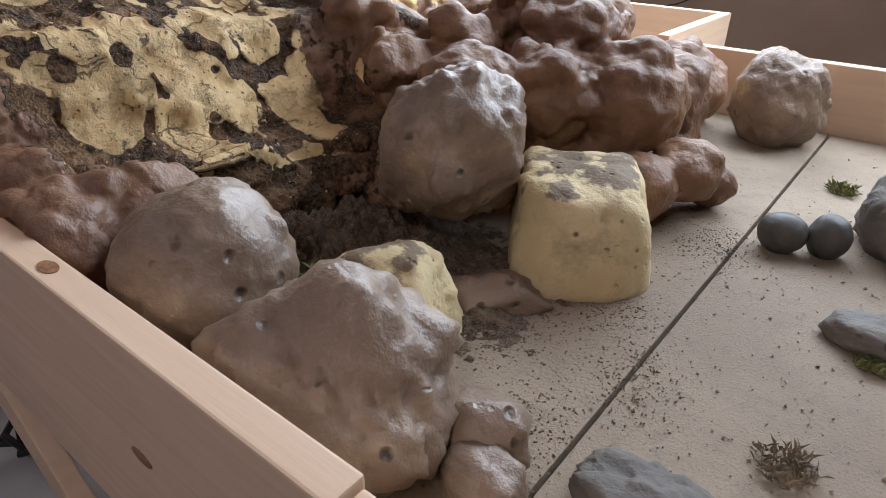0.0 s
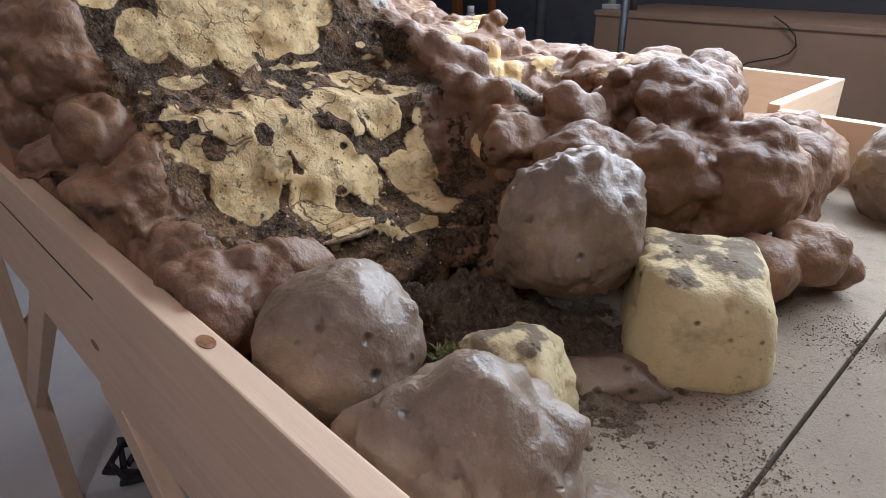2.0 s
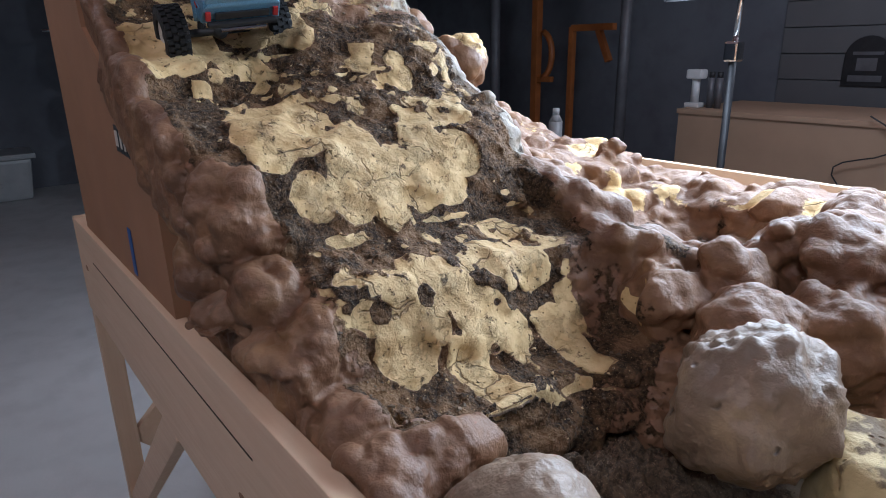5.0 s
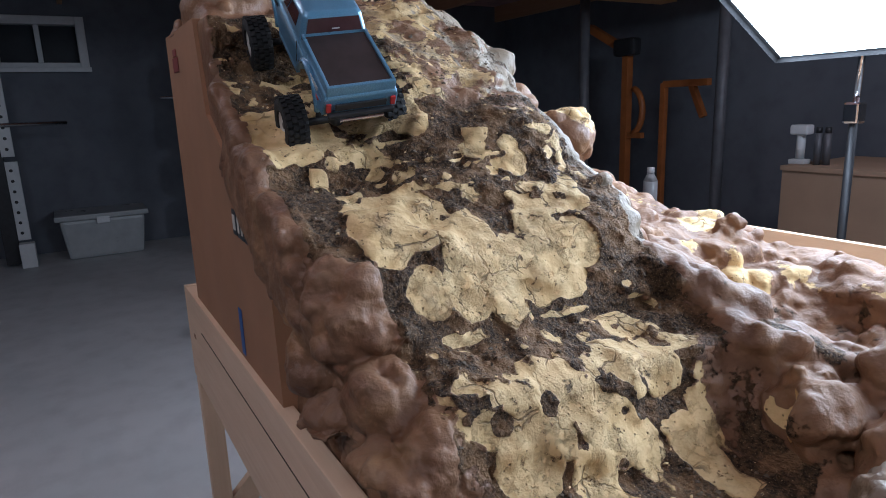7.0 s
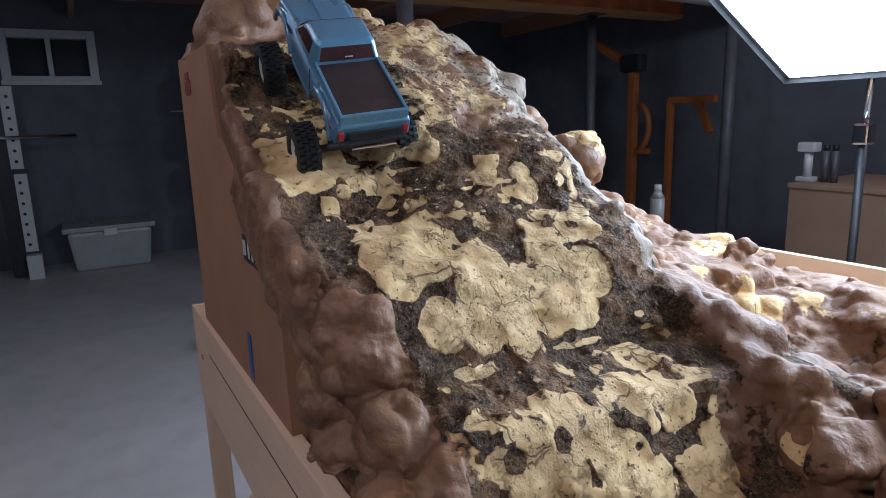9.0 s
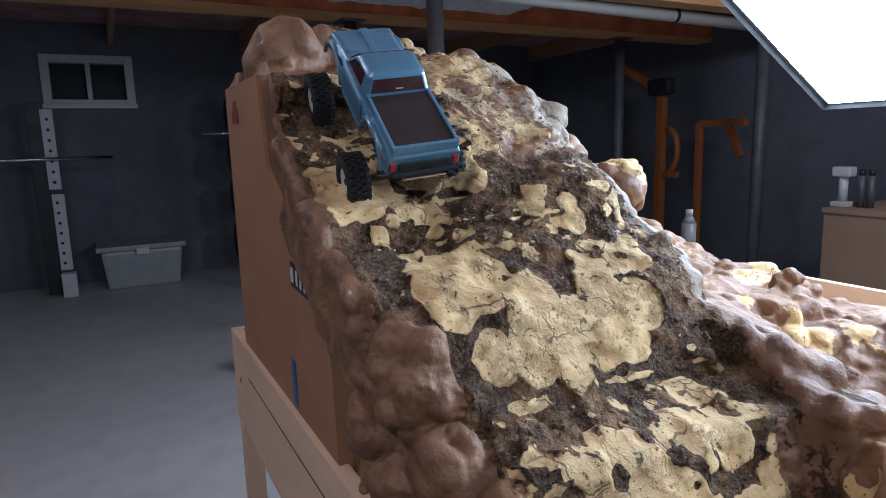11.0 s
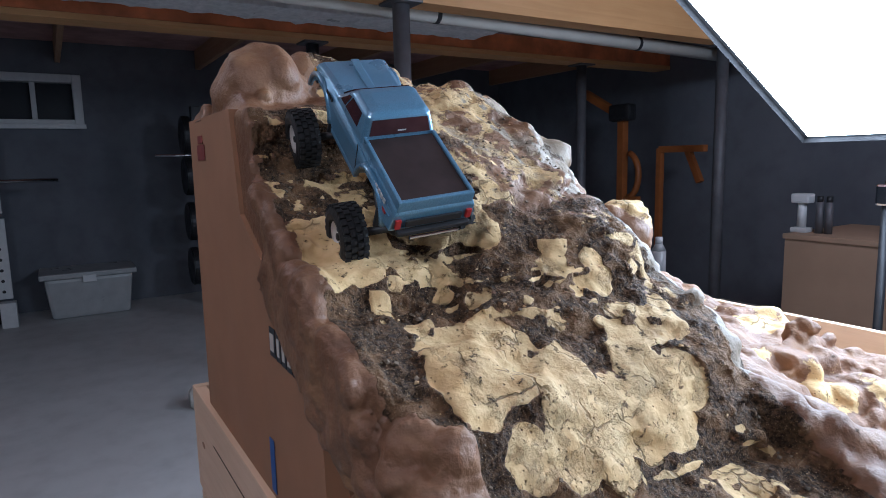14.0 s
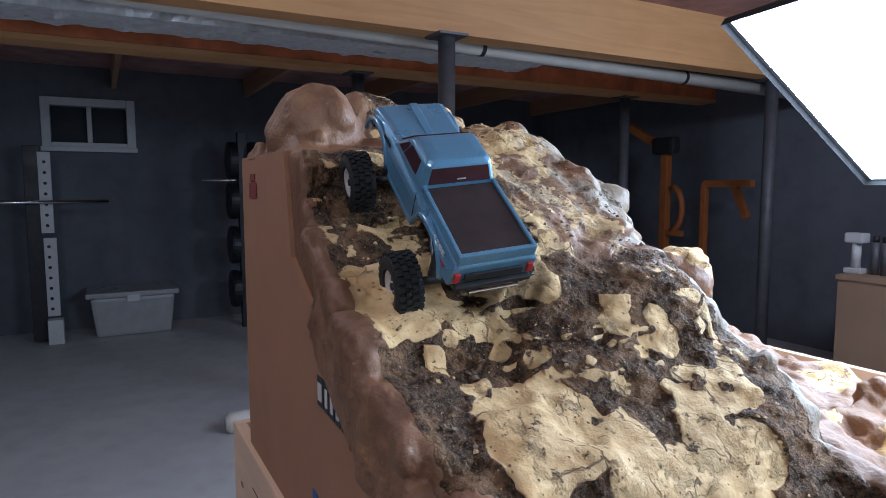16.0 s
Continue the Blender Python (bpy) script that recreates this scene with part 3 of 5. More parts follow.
# where the slices lie: the stepped front, a few spots on the lumps
front3 = (ease((Y2 - 0.140 + 0.044 * ease((-0.62 - X2) / 0.06)) / 0.025) * ease((0.475 + 0.02 * ease((-0.76 - X2) / 0.06) - Y2) / 0.04) * ease((-0.415 - X2) / 0.03) * ease((X2 + 1.00 + 0.07 * ease((Y2 - 0.25) / 0.1)) / 0.02))[:, :, None].astype(np.float32)
slide2 = np.exp(-((Y2 - 0.505 + 0.1 * (X2 + 0.8)) / 0.055) ** 4) * (X2 < -0.63) * (X2 > -0.97)
near = np.argwhere(np.abs(foam) < STEP * 0.7)
near = near[(H2[near[:, 0], near[:, 1]] > 0.79) & (slide2[near[:, 0], near[:, 1]] < rng.random(len(near)) * 1.4)]
calm = ((gx[near[:, 0]] < -0.42) & (gy[near[:, 1]] > 0.50)) & (rng.random(len(near)) < 0.85)
near = near[~calm]
thin = (front3[near[:, 0], near[:, 1], 0] > 0.3) | ((gx[near[:, 0]] < -0.98) & (gz[near[:, 2]] > 1.285) & (rng.random(len(near)) > 0.1))
near = near[~thin]
bare2 = ease((-0.72 - X2) / 0.05) * ease((X2 + 1.06) / 0.03) * ease((Y2 - 0.17) / 0.05) * ease((0.53 - Y2) / 0.03)
near = near[bare2[near[:, 0], near[:, 1]] * 1.02 < rng.random(len(near))]
pick = near[rng.permutation(len(near))[:6200]]
inner = np.array(shape3) - 2
pick = np.clip(pick, 1, inner)
grad = np.stack([foam[tuple((pick + o).T)] - foam[tuple((pick - o).T)] for o in np.eye(3, dtype=int)], 1)
grad /= np.linalg.norm(grad, axis=1)[:, None] + 1e-9
bumps = foam.copy()
for (i, j, k), n in zip(pick, grad):
    x, y, z = gx[i], gy[j], gz[k]
    r = rng.uniform(0.007, 0.016) if rng.random() < 0.62 else rng.uniform(0.016, 0.030)
    if x < -1.0:
        r = rng.uniform(0.010, 0.028)
    elif y < 0.17:
        r = rng.uniform(0.008, 0.018) if rng.random() < 0.75 else rng.uniform(0.018, 0.030)
    elif x > -0.48 and y > 0.42:
        r = rng.uniform(0.005, 0.014) if rng.random() < 0.75 else rng.uniform(0.012, 0.022)
    sunk = rng.uniform(0.70, 1.0) if y < 0.17 and x > -1.0 else rng.uniform(0.3, 0.75)
    c = np.array((x, y, z)) - n * r * sunk
    blob(bumps, c, (r * rng.uniform(0.9, 1.35), r * rng.uniform(0.9, 1.3), r * rng.uniform(0.75, 1.05)), 0.003 if y < 0.17 else 0.0028)
rough3 = front3 * (0.0035 * np.abs(lattice(shape3, (0.026, 0.026, 0.012), 32)) + 0.0022 * lattice(shape3, (0.010, 0.010, 0.008), 33)) + (0.0050 * np.abs(lattice(shape3, (0.040, 0.040, 0.034), 8)) + 0.0030 * lattice(shape3, (0.017, 0.017, 0.014), 9) + 0.0014 * lattice(shape3, (0.008, 0.008, 0.008), 10)) * (1 - 0.7 * ease((-0.99 - X2) / 0.03))[:, :, None].astype(np.float32)
foam = bumps + rough3
# the side facing the rail was pressed flush
flush = 0.074 + 0.010 * lattice(shape3, (0.055, 0.06, 0.05), 41) - Y2[:, :, None] + 0.020 * ease((gz - 1.27) / 0.04)[None, None, :] + (0.013 * ease((-0.66 - X2) / 0.08))[:, :, None]
foam = -smin(-foam, -flush.astype(np.float32), 0.012)
del flush
# bare cardboard: the foam stops at the flush side of the box
bare = (X2[:, :, None] < box_edge + 0.010 * lattice(shape3, (0.05, 0.05, 0.04), 44)) & (gz[None, None, :] < 1.295)
foam = np.where(bare, np.maximum(foam, (0.101 - Y2)[:, :, None]), foam).astype(np.float32)
del bare
foam = np.maximum(foam, np.where(gz[None, None, :] < RAIL + 0.04, 0.111 - Y2[:, :, None], -1)).astype(np.float32)
CUTS = [(-0.52, 0.26, 0.945, 0.085), (-0.57, 0.66, 0.95, 0.06), (-0.55, 0.82, 0.96, 0.06), (-0.50, 0.60, 0.95, 0.04), (-0.255, 0.86, 0.87, 0.045), (-0.88, 0.90, 0.95, 0.04)]
mask = front3 * np.clip(1.5 + 0.8 * lattice(shape3, (0.085, 0.085, 0.06), 11), 0, 1)
for x, y, z, r in CUTS:
    d = np.sqrt((gx - x)[:, None, None] ** 2 + (gy - y)[None, :, None] ** 2 + (1.3 * (gz - z))[None, None, :] ** 2) / r
    mask = np.maximum(mask, np.clip(1.6 - d, 0, 1).astype(np.float32))
level = 0.0072 + 0.25 * (1 - np.clip(mask * 1.25, 0, 1))
slice3 = ground - level + front3 * 0.0007 * lattice(shape3, (0.014, 0.014, 0.010), 34) + 0.0018 * lattice(shape3, (0.035, 0.035, 0.03), 12) + 0.0012 * lattice(shape3, (0.010, 0.010, 0.010), 14)
cut3 = np.clip(0.5 + (slice3 - foam) / 0.010, 0, 1)
slope2 = ease((-0.74 - X2) / 0.06) * ease((X2 + 1.00) / 0.03) * ease((Y2 - 0.17) / 0.05)
cream2 = slope2 * ease((0.49 - Y2) / 0.03) + 0.6 * ease((-0.60 - X2) / 0.06) * ease((Y2 - 0.53) / 0.04)
cut3 = np.clip(cut3 + cream2[:, :, None].astype(np.float32) * (0.40 + 0.04 * (Y2 > 0.52)[:, :, None] + 0.5 * lattice(shape3, (0.06, 0.045, 0.03), 43)), 0, 1)
foam = np.maximum(foam, slice3)
for x, y, z, r in ((-0.504, 0.241, 0.947, 0.0085), (-0.484, 0.212, 0.940, 0.009), (-0.500, 0.262, 0.918, 0.004)):
    d = np.sqrt((gx - x)[:, None, None] ** 2 + (gy - y)[None, :, None] ** 2 + (gz - z)[None, None, :] ** 2)
    foam = np.maximum(foam, np.where(ground - foam > -0.003, (r - d), -1)).astype(np.float32)
gap = np.clip((0.0035 - (ground - foam)) / 0.004, 0, 1)
flat3 = np.clip((LEAN2 - 0.70) / 0.22, 0, 1)[:, :, None].astype(np.float32)
ledge = (ease((Y2 - 0.14) / 0.05) * ease((0.62 - Y2) / 0.1) * (X2 < -0.40) * (X2 > -1.02))[:, :, None].astype(np.float32)
dirt3 = -0.10 + ledge * (0.58 * gap + 0.31 * flat3) + 0.22 * lattice(shape3, (0.09, 0.09, 0.05), 13)
dirt3 += (0.55 * ease((Y2 - 0.19) / 0.04) * ease((0.44 - Y2) / 0.05) * ease((X2 + 0.47) / 0.04))[:, :, None].astype(np.float32)
dirt3 += (0.25 * ease((Y2 - 0.56) / 0.05) * ease((-0.52 - X2) / 0.05))[:, :, None].astype(np.float32)
dirt3 += 0.55 * np.exp(-(((X2 + 0.53) / 0.120) ** 2 + ((Y2 - 0.705) / 0.105) ** 2) ** 2)[:, :, None].astype(np.float32)
dirt3 -= (0.14 * slope2 * ease((0.49 - Y2) / 0.03))[:, :, None].astype(np.float32)
slab2 = ease((-0.76 - X2) / 0.05) * ease((X2 + 1.0) / 0.04) * ease((Y2 - 0.345) / 0.03) * ease((0.50 - Y2) / 0.03)
grey3 = (np.clip(slide2 + 0.12 * slab2, 0, 1)[:, :, None] * np.ones(shape3, np.float32)).astype(np.float32)


def finer(v, q, values):
    """One round of Catmull-Clark on quads, carrying values at the vertices along."""
    nv, nf = len(v), len(q)
    ends = np.stack([q, np.roll(q, -1, 1)], 2).reshape(-1, 2)
    keys = np.sort(ends, 1)
    keys = keys[:, 0].astype(np.int64) * nv + keys[:, 1]
    unique, which, times = np.unique(keys, return_inverse=True, return_counts=True)
    a, b = unique // nv, unique % nv
    rows = np.column_stack([v] + values)
    centre = rows[q].mean(1)
    middle = (rows[a] + rows[b]) / 2
    owner = np.repeat(np.arange(nf), 4)
    gather = np.stack([np.bincount(which, centre[owner, c], len(unique)) for c in range(rows.shape[1])], 1)
    inner = (times == 2)[:, None]
    edge = np.where(inner, (middle * 2 + gather) / 4, middle)
    degree = np.maximum(1, np.bincount(q.ravel(), minlength=nv))[:, None]
    around = np.stack([np.bincount(q.ravel(), np.repeat(centre[:, c], 4), nv) for c in range(rows.shape[1])], 1) / degree
    spokes = np.bincount(a, minlength=nv) + np.bincount(b, minlength=nv)
    mids = np.stack([np.bincount(a, middle[:, c], nv) + np.bincount(b, middle[:, c], nv) for c in range(rows.shape[1])], 1) / np.maximum(1, spokes)[:, None]
    border = np.zeros(nv, bool)
    border[a[times != 2]] = border[b[times != 2]] = True
    moved = np.where(border[:, None], rows, (around + 2 * mids + (degree - 3) * rows) / degree)
    which = which.reshape(nf, 4) + nv
    mid_face = np.arange(nf) + nv + len(unique)
    quads4 = np.stack([np.stack([q[:, k], which[:, k], mid_face, which[:, k - 1]], 1) for k in range(4)], 1).reshape(-1, 4)
    every = np.concatenate([moved, edge, centre])
    return every[:, :3], quads4, [every[:, 3 + i].astype(np.float32) for i in range(len(values))]


def quad_normals(v, q):
    n = np.cross(v[q[:, 2]] - v[q[:, 0]], v[q[:, 3]] - v[q[:, 1]])
    out = np.stack([np.bincount(q.ravel(), np.repeat(n[:, c], 4), len(v)) for c in range(3)], 1)
    return out / (np.linalg.norm(out, axis=1)[:, None] + 1e-12)


def quad_mesh(name, v, q, values):
    me = bpy.data.meshes.new(name)
    me.vertices.add(len(v))
    me.vertices.foreach_set("co", np.ascontiguousarray(v, dtype=np.float32).ravel())
    me.loops.add(len(q) * 4)
    me.loops.foreach_set("vertex_index", np.ascontiguousarray(q, dtype=np.int32).ravel())
    me.polygons.add(len(q))
    me.polygons.foreach_set("loop_start", np.arange(0, len(q) * 4, 4, dtype=np.int32))
    me.update(calc_edges=True)
    me.validate()
    me.polygons.foreach_set("use_smooth", np.ones(len(me.polygons), dtype=bool))
    for key, field in values.items():
        me.attributes.new(key, "FLOAT", "POINT").data.foreach_set("value", np.ascontiguousarray(field, dtype=np.float32))
    return me


def surface_net(field):
    """Vertices and quads of the field's zero surface."""
    neg = field < 0
    n = [s - 1 for s in field.shape]
    count = np.zeros(n, np.int8)
    for a in (0, 1):
        for b in (0, 1):
            for c in (0, 1):
                count += neg[a:n[0] + a, b:n[1] + b, c:n[2] + c]
    cells = np.argwhere((count > 0) & (count < 8))
    ids = np.full(n, -1, np.int32)
    ids[tuple(cells.T)] = np.arange(len(cells))
    total, hits = np.zeros((len(cells), 3)), np.zeros(len(cells))
    for axis in range(3):
        o, p = [q for q in range(3) if q != axis]
        for u in (0, 1):
            for v in (0, 1):
                off = np.zeros(3, int)
                off[o], off[p] = u, v
                end = off.copy()
                end[axis] = 1
                f0, f1 = field[tuple((cells + off).T)], field[tuple((cells + end).T)]
                m = (f0 < 0) != (f1 < 0)
                t = np.where(m, f0 / np.where(m, f0 - f1, 1), 0)
                q = off + t[:, None] * (end - off)
                total[m] += q[m]
                hits[m] += 1
    place = cells + total / hits[:, None]
    quads = []
    for axis in range(3):
        o, p = [(1, 2), (2, 0), (0, 1)][axis]
        lo, hi = [slice(None)] * 3, [slice(None)] * 3
        lo[axis], hi[axis] = slice(0, -1), slice(1, None)
        e = np.argwhere(neg[tuple(lo)] != neg[tuple(hi)])
        ok = (e[:, o] > 0) & (e[:, p] > 0) & (e[:, o] < n[o]) & (e[:, p] < n[p])
        e = e[ok]
        inside = neg[tuple(e.T)]
        so, sp = np.zeros(3, int), np.zeros(3, int)
        so[o], sp[p] = 1, 1
        ring = np.stack([ids[tuple(c.T)] for c in (e - so - sp, e - sp, e, e - so)], 1)
        ring[~inside] = ring[~inside][:, ::-1]
        quads.append(ring)
    return place, np.concatenate(quads)


place, quads = surface_net(foam)
nearest = tuple(np.clip(np.round(place).astype(int), 0, np.array(shape3) - 1).T)
verts = place * STEP + np.array([gx[0], gy[0], gz[0]])
fields = [np.ascontiguousarray(f[nearest], dtype=np.float32) for f in (cut3, dirt3, grey3, np.broadcast_to(front3, shape3))]
del foam, ground, slice3, cut3, dirt3, flat3, grey3, mask, beds, side, front, bumps, rough3, gap, level


def speckle(p, cell, seed):
    """Smooth value noise in -1..1 at scattered places, with cells of that many metres."""
    table = np.random.default_rng(seed).uniform(-1, 1, (32, 32, 32)).astype(np.float32)
    u = p / np.asarray(cell)
    i = np.floor(u).astype(int)
    f = u - i
    f = f * f * (3 - 2 * f)
    out = np.zeros(len(p))
    for a in (0, 1):
        for b in (0, 1):
            for c in (0, 1):
                w = np.where(a, f[:, 0], 1 - f[:, 0]) * np.where(b, f[:, 1], 1 - f[:, 1]) * np.where(c, f[:, 2], 1 - f[:, 2])
                out += w * table[(i[:, 0] + a) % 32, (i[:, 1] + b) % 32, (i[:, 2] + c) % 32]
    return out


def bubbles_at(p, cell, seed):
    """Height 0..1 of close-packed round bubbles of about that size, with sharp creases between them."""
    table = np.random.default_rng(seed).random((16, 16, 16, 4))
    u = p / cell
    i = np.floor(u).astype(int)
    best = np.zeros(len(p))
    for a in (-1, 0, 1):
        for b in (-1, 0, 1):
            for c in (-1, 0, 1):
                k = i + (a, b, c)
                t = table[k[:, 0] % 16, k[:, 1] % 16, k[:, 2] % 16]
                d = ((u - k - t[:, :3]) ** 2).sum(1) / (0.55 + 0.55 * t[:, 3]) ** 2
                best = np.maximum(best, np.sqrt(np.maximum(0, 1 - d)) * (0.7 + 0.3 * t[:, 3]))
    return best


P, quads, (cut_at, dirt_at, grey_at, front_at) = finer(verts, quads, fields)
N = quad_normals(P, quads)
on_front = front_at
X, Y, Z = P.T
right = ease((Y - 0.40) / 0.03) * ease((X + 0.55) / 0.05)
on_front = np.clip(np.maximum(on_front, ease((-0.40 - X) / 0.02) * ease((Y - 0.215) / 0.03) * ease((0.44 - Y) / 0.03)) - right, 0, 1) * (N[:, 2] > -0.5)
facing = ease((0.6 * N[:, 0] + 0.8 * N[:, 2] - 0.05) / 0.3)
on_front = on_front * np.where(Y < 0.18, facing * ease((Z - hill_height(X, Y) + 0.040) / 0.02), 1.0)
front_at = on_front
# the unshaved skin: bubbles of two sizes, but none where the foam lies against the bare box
against = (X < np.interp(Z, BOX_Z, BOX_X) + 0.012) & (Z < 1.295) & (Y < 0.125)
skin_at = np.flatnonzero((on_front < 0.6) & (Z > 0.79) & (Y < 0.95) & (X > -1.30) & ((Y < 0.19) | (X > -0.47) | (Y > 0.52)) & ~against)
swell = 0.0115 * bubbles_at(P[skin_at] + 0.012 * speckle(P[skin_at], 0.05, 83)[:, None], 0.055, 81) + 0.0042 * bubbles_at(P[skin_at], 0.026, 82) - 0.0080 + 0.0026 * speckle(P[skin_at], 0.012, 84) + 0.0012 * speckle(P[skin_at], 0.005, 85)
swell *= (1 - on_front[skin_at]) * np.where(P[skin_at, 1] < 0.19, 1.0, np.where(P[skin_at, 0] > -0.47, 0.48, 0.22))
swell *= np.where((P[skin_at, 0] < -0.98) & (P[skin_at, 2] > 1.27), 0.25, 1.0)
swell *= np.where((P[skin_at, 0] < -0.70) & (P[skin_at, 1] < 0.12), 0.55, 1.0)
P[skin_at] += N[skin_at] * swell[:, None]
work = np.flatnonzero((on_front > 0.02) & (Z > 0.80))
Q = P[work]
edge_wobble = 0.0028 * speckle(Q, 0.016, 51) + 0.0016 * speckle(Q, 0.006, 52)
plate = np.full(len(Q), 0.05)

# shaved bubbles on the two steep faces and the upper ledge: y, z, radius
LOWER = [(0.186, 0.943, 0.014), (0.214, 0.910, 0.026), (0.218, 0.945, 0.021), (0.256, 0.958, 0.024), (0.280, 0.935, 0.020), (0.300, 0.914, 0.026), (0.268, 0.893, 0.022),
         (0.330, 0.893, 0.019), (0.236, 0.930, 0.022), (0.374, 0.944, 0.020), (0.330, 0.963, 0.016), (0.418, 0.902, 0.024), (0.380, 0.884, 0.020)]
MIDDLE = [(0.168, 1.072, 0.022), (0.198, 1.082, 0.020), (0.235, 1.080, 0.018), (0.195, 1.026, 0.020), (0.230, 1.024, 0.024), (0.268, 1.012, 0.021), (0.295, 1.034, 0.026), (0.345, 1.022, 0.023),
          (0.372, 1.045, 0.022), (0.335, 1.056, 0.022), (0.262, 1.056, 0.022), (0.312, 1.016, 0.020), (0.232, 1.050, 0.016)]
UPPER = [(0.102, 1.150, 0.016), (0.122, 1.156, 0.025), (0.152, 1.158, 0.026), (0.184, 1.160, 0.018), (0.232, 1.186, 0.028), (0.268, 1.180, 0.022)]
for bubbles, x0, x1 in ((LOWER, -0.56, -0.43), (MIDDLE, -0.74, -0.59), (UPPER, -0.90, -0.76)):
    inside = (Q[:, 0] > x0) & (Q[:, 0] < x1)
    for y, z, r in bubbles:
        d = np.sqrt((Q[:, 1] - y) ** 2 + (Q[:, 2] - z) ** 2) - r * 1.13
        plate = np.where(inside, np.minimum(plate, d), plate)


def scattered(count, xs, ys, zs, radii, squash, seed):
    """More shaved bubbles at random over a stretch of the front; squash flattens them along x, y, z."""
    global plate
    r = np.random.default_rng(seed)
    pool = np.flatnonzero((Q[:, 0] > xs[0]) & (Q[:, 0] < xs[1]) & (Q[:, 1] > ys[0]) & (Q[:, 1] < ys[1]) & (Q[:, 2] > zs[0]) & (Q[:, 2] < zs[1]))
    for k in r.choice(pool, min(count, len(pool)), replace=False):
        size = radii[0] + (radii[1] - radii[0]) * r.random() ** 1.6
        close = pool[np.abs(Q[pool] - Q[k]).max(1) < size * 3]
        d = np.sqrt((((Q[close] - Q[k]) * squash) ** 2).sum(1)) - size
        plate[close] = np.minimum(plate[close], d)


scattered(22, (-0.80, -0.655), (0.32, 0.445), (1.03, 1.16), (0.008, 0.020), (1, 1, 1), 61)
scattered(9, (-0.545, -0.500), (0.19, 0.44), (0.96, 1.01), (0.006, 0.014), (1.0, 0.7, 0.6), 63)
scattered(16, (-0.85, -0.69), (0.15, 0.36), (1.08, 1.17), (0.004, 0.014), (1.0, 0.8, 0.6), 65)
scattered(12, (-0.56, -0.47), (0.33, 0.45), (0.88, 0.98), (0.006, 0.014), (1, 1, 1), 68)


def terraces(u, steps):
    """Noise cut into sharp-edged levels."""
    v = (np.clip(u, -1, 1) * 0.5 + 0.5) * steps
    k = np.floor(v)
    return (k + ease((v - k - 0.72) / 0.28)) / steps


# thin broken layers: level on the ledges, bedded on the upper face
tilt = Q[:, 2:3] * np.array([[0.5, 0.25, 0.0]])
bed = 0.75 * speckle(Q + tilt, (0.060, 0.050, 0.013), 71) + 0.40 * speckle(Q + tilt, (0.020, 0.018, 0.007), 72) + 0.16 * speckle(Q, 0.006, 73)
level_flake = 0.7 * speckle(Q, (0.040, 0.048, 0.05), 74) + 0.42 * speckle(Q, (0.015, 0.017, 0.02), 75) + 0.18 * speckle(Q, 0.006, 76)
flat_here = ease((N[work, 2] - 0.55) / 0.3)
layers = bed * (1 - flat_here) + level_flake * flat_here
on_top = ease((-0.79 - Q[:, 0]) / 0.04)
on_slope = ease((-0.64 - Q[:, 0]) / 0.03) * (1 - on_top)
on_step = ease((-0.505 - Q[:, 0]) / 0.02) * (1 - ease((-0.60 - Q[:, 0]) / 0.02))
on_bench = ease((Q[:, 0] + 0.455) / 0.01)
limit = 1.2 - 1.02 * on_top - 0.90 * on_slope + 0.3 * (on_slope + 0.4 * on_top) * (1 - ease((Q[:, 1] - 0.15) / 0.06)) - 0.96 * on_step - 0.80 * on_bench
limit = limit - 0.22 * on_top * ease((Q[:, 1] - 0.25) / 0.06)
plate = np.minimum(plate, (limit - layers) * 0.016)
# single bubbles sunk as round holes and given the dark soil colour
for y, z, r in ((0.243, 0.947, 0.0085), (0.196, 0.944, 0.010), (0.262, 0.916, 0.004), (0.300, 0.890, 0.006), (0.318, 0.925, 0.005)):
    d = r - np.sqrt((Q[:, 1] - y) ** 2 + (Q[:, 2] - z) ** 2)
    plate = np.where((Q[:, 0] > -0.56) & (Q[:, 0] < -0.43), np.maximum(plate, d), plate)
plate = plate + edge_wobble
# soil blotches lying over the shaved foam
blotch = speckle(Q, (0.05, 0.05, 0.04), 53) + 0.7 * speckle(Q, 0.018, 54) + 0.35 * speckle(Q, 0.007, 55)
high = ease((-0.66 - Q[:, 0]) / 0.05) * ease((Q[:, 1] - 0.2) / 0.08)
plate = np.maximum(plate, (blotch - 1.42 + 0.72 * high) * 0.010)
weight = on_front[work]
smeared = ease((Q[:, 1] - 0.27) / 0.06) * ease((-0.75 - Q[:, 0]) / 0.07)
shaved = ease(0.5 - plate / 0.0016)
crumb = 0.55 * np.abs(speckle(Q, 0.0075, 57)) + 0.35 * speckle(Q, 0.0038, 58)
clod = np.maximum(0, speckle(Q, (0.030, 0.030, 0.016), 77)) + 0.5 * speckle(Q, (0.012, 0.012, 0.008), 56)
drop = (1 - shaved) * (0.0062 - 0.0075 * terraces(layers * 1.3, 4) - 0.0050 * clod - 0.0022 * crumb) + 0.0022 * shaved * (1 - terraces(speckle(Q, (0.028, 0.028, 0.022), 59), 3))
P[work] -= N[work] * (drop * weight * (1 - 0.65 * smeared))[:, None]
soil_at = np.zeros(len(P), np.float32)
cut_at[work] = cut_at[work] * (1 - weight) + weight * np.clip(0.5 - plate / 0.010, 0, 1)
soil_at[work] = np.clip(0.5 + plate / 0.010, 0, 1) * ease(weight * 1.6)
slab_face = ease((N @ np.array((0.52, 0.63, 0.58)) - 0.72) / 0.2) * (Y > 0.39) * (Y < 0.60) * (X < -0.80) * (X > -1.10)
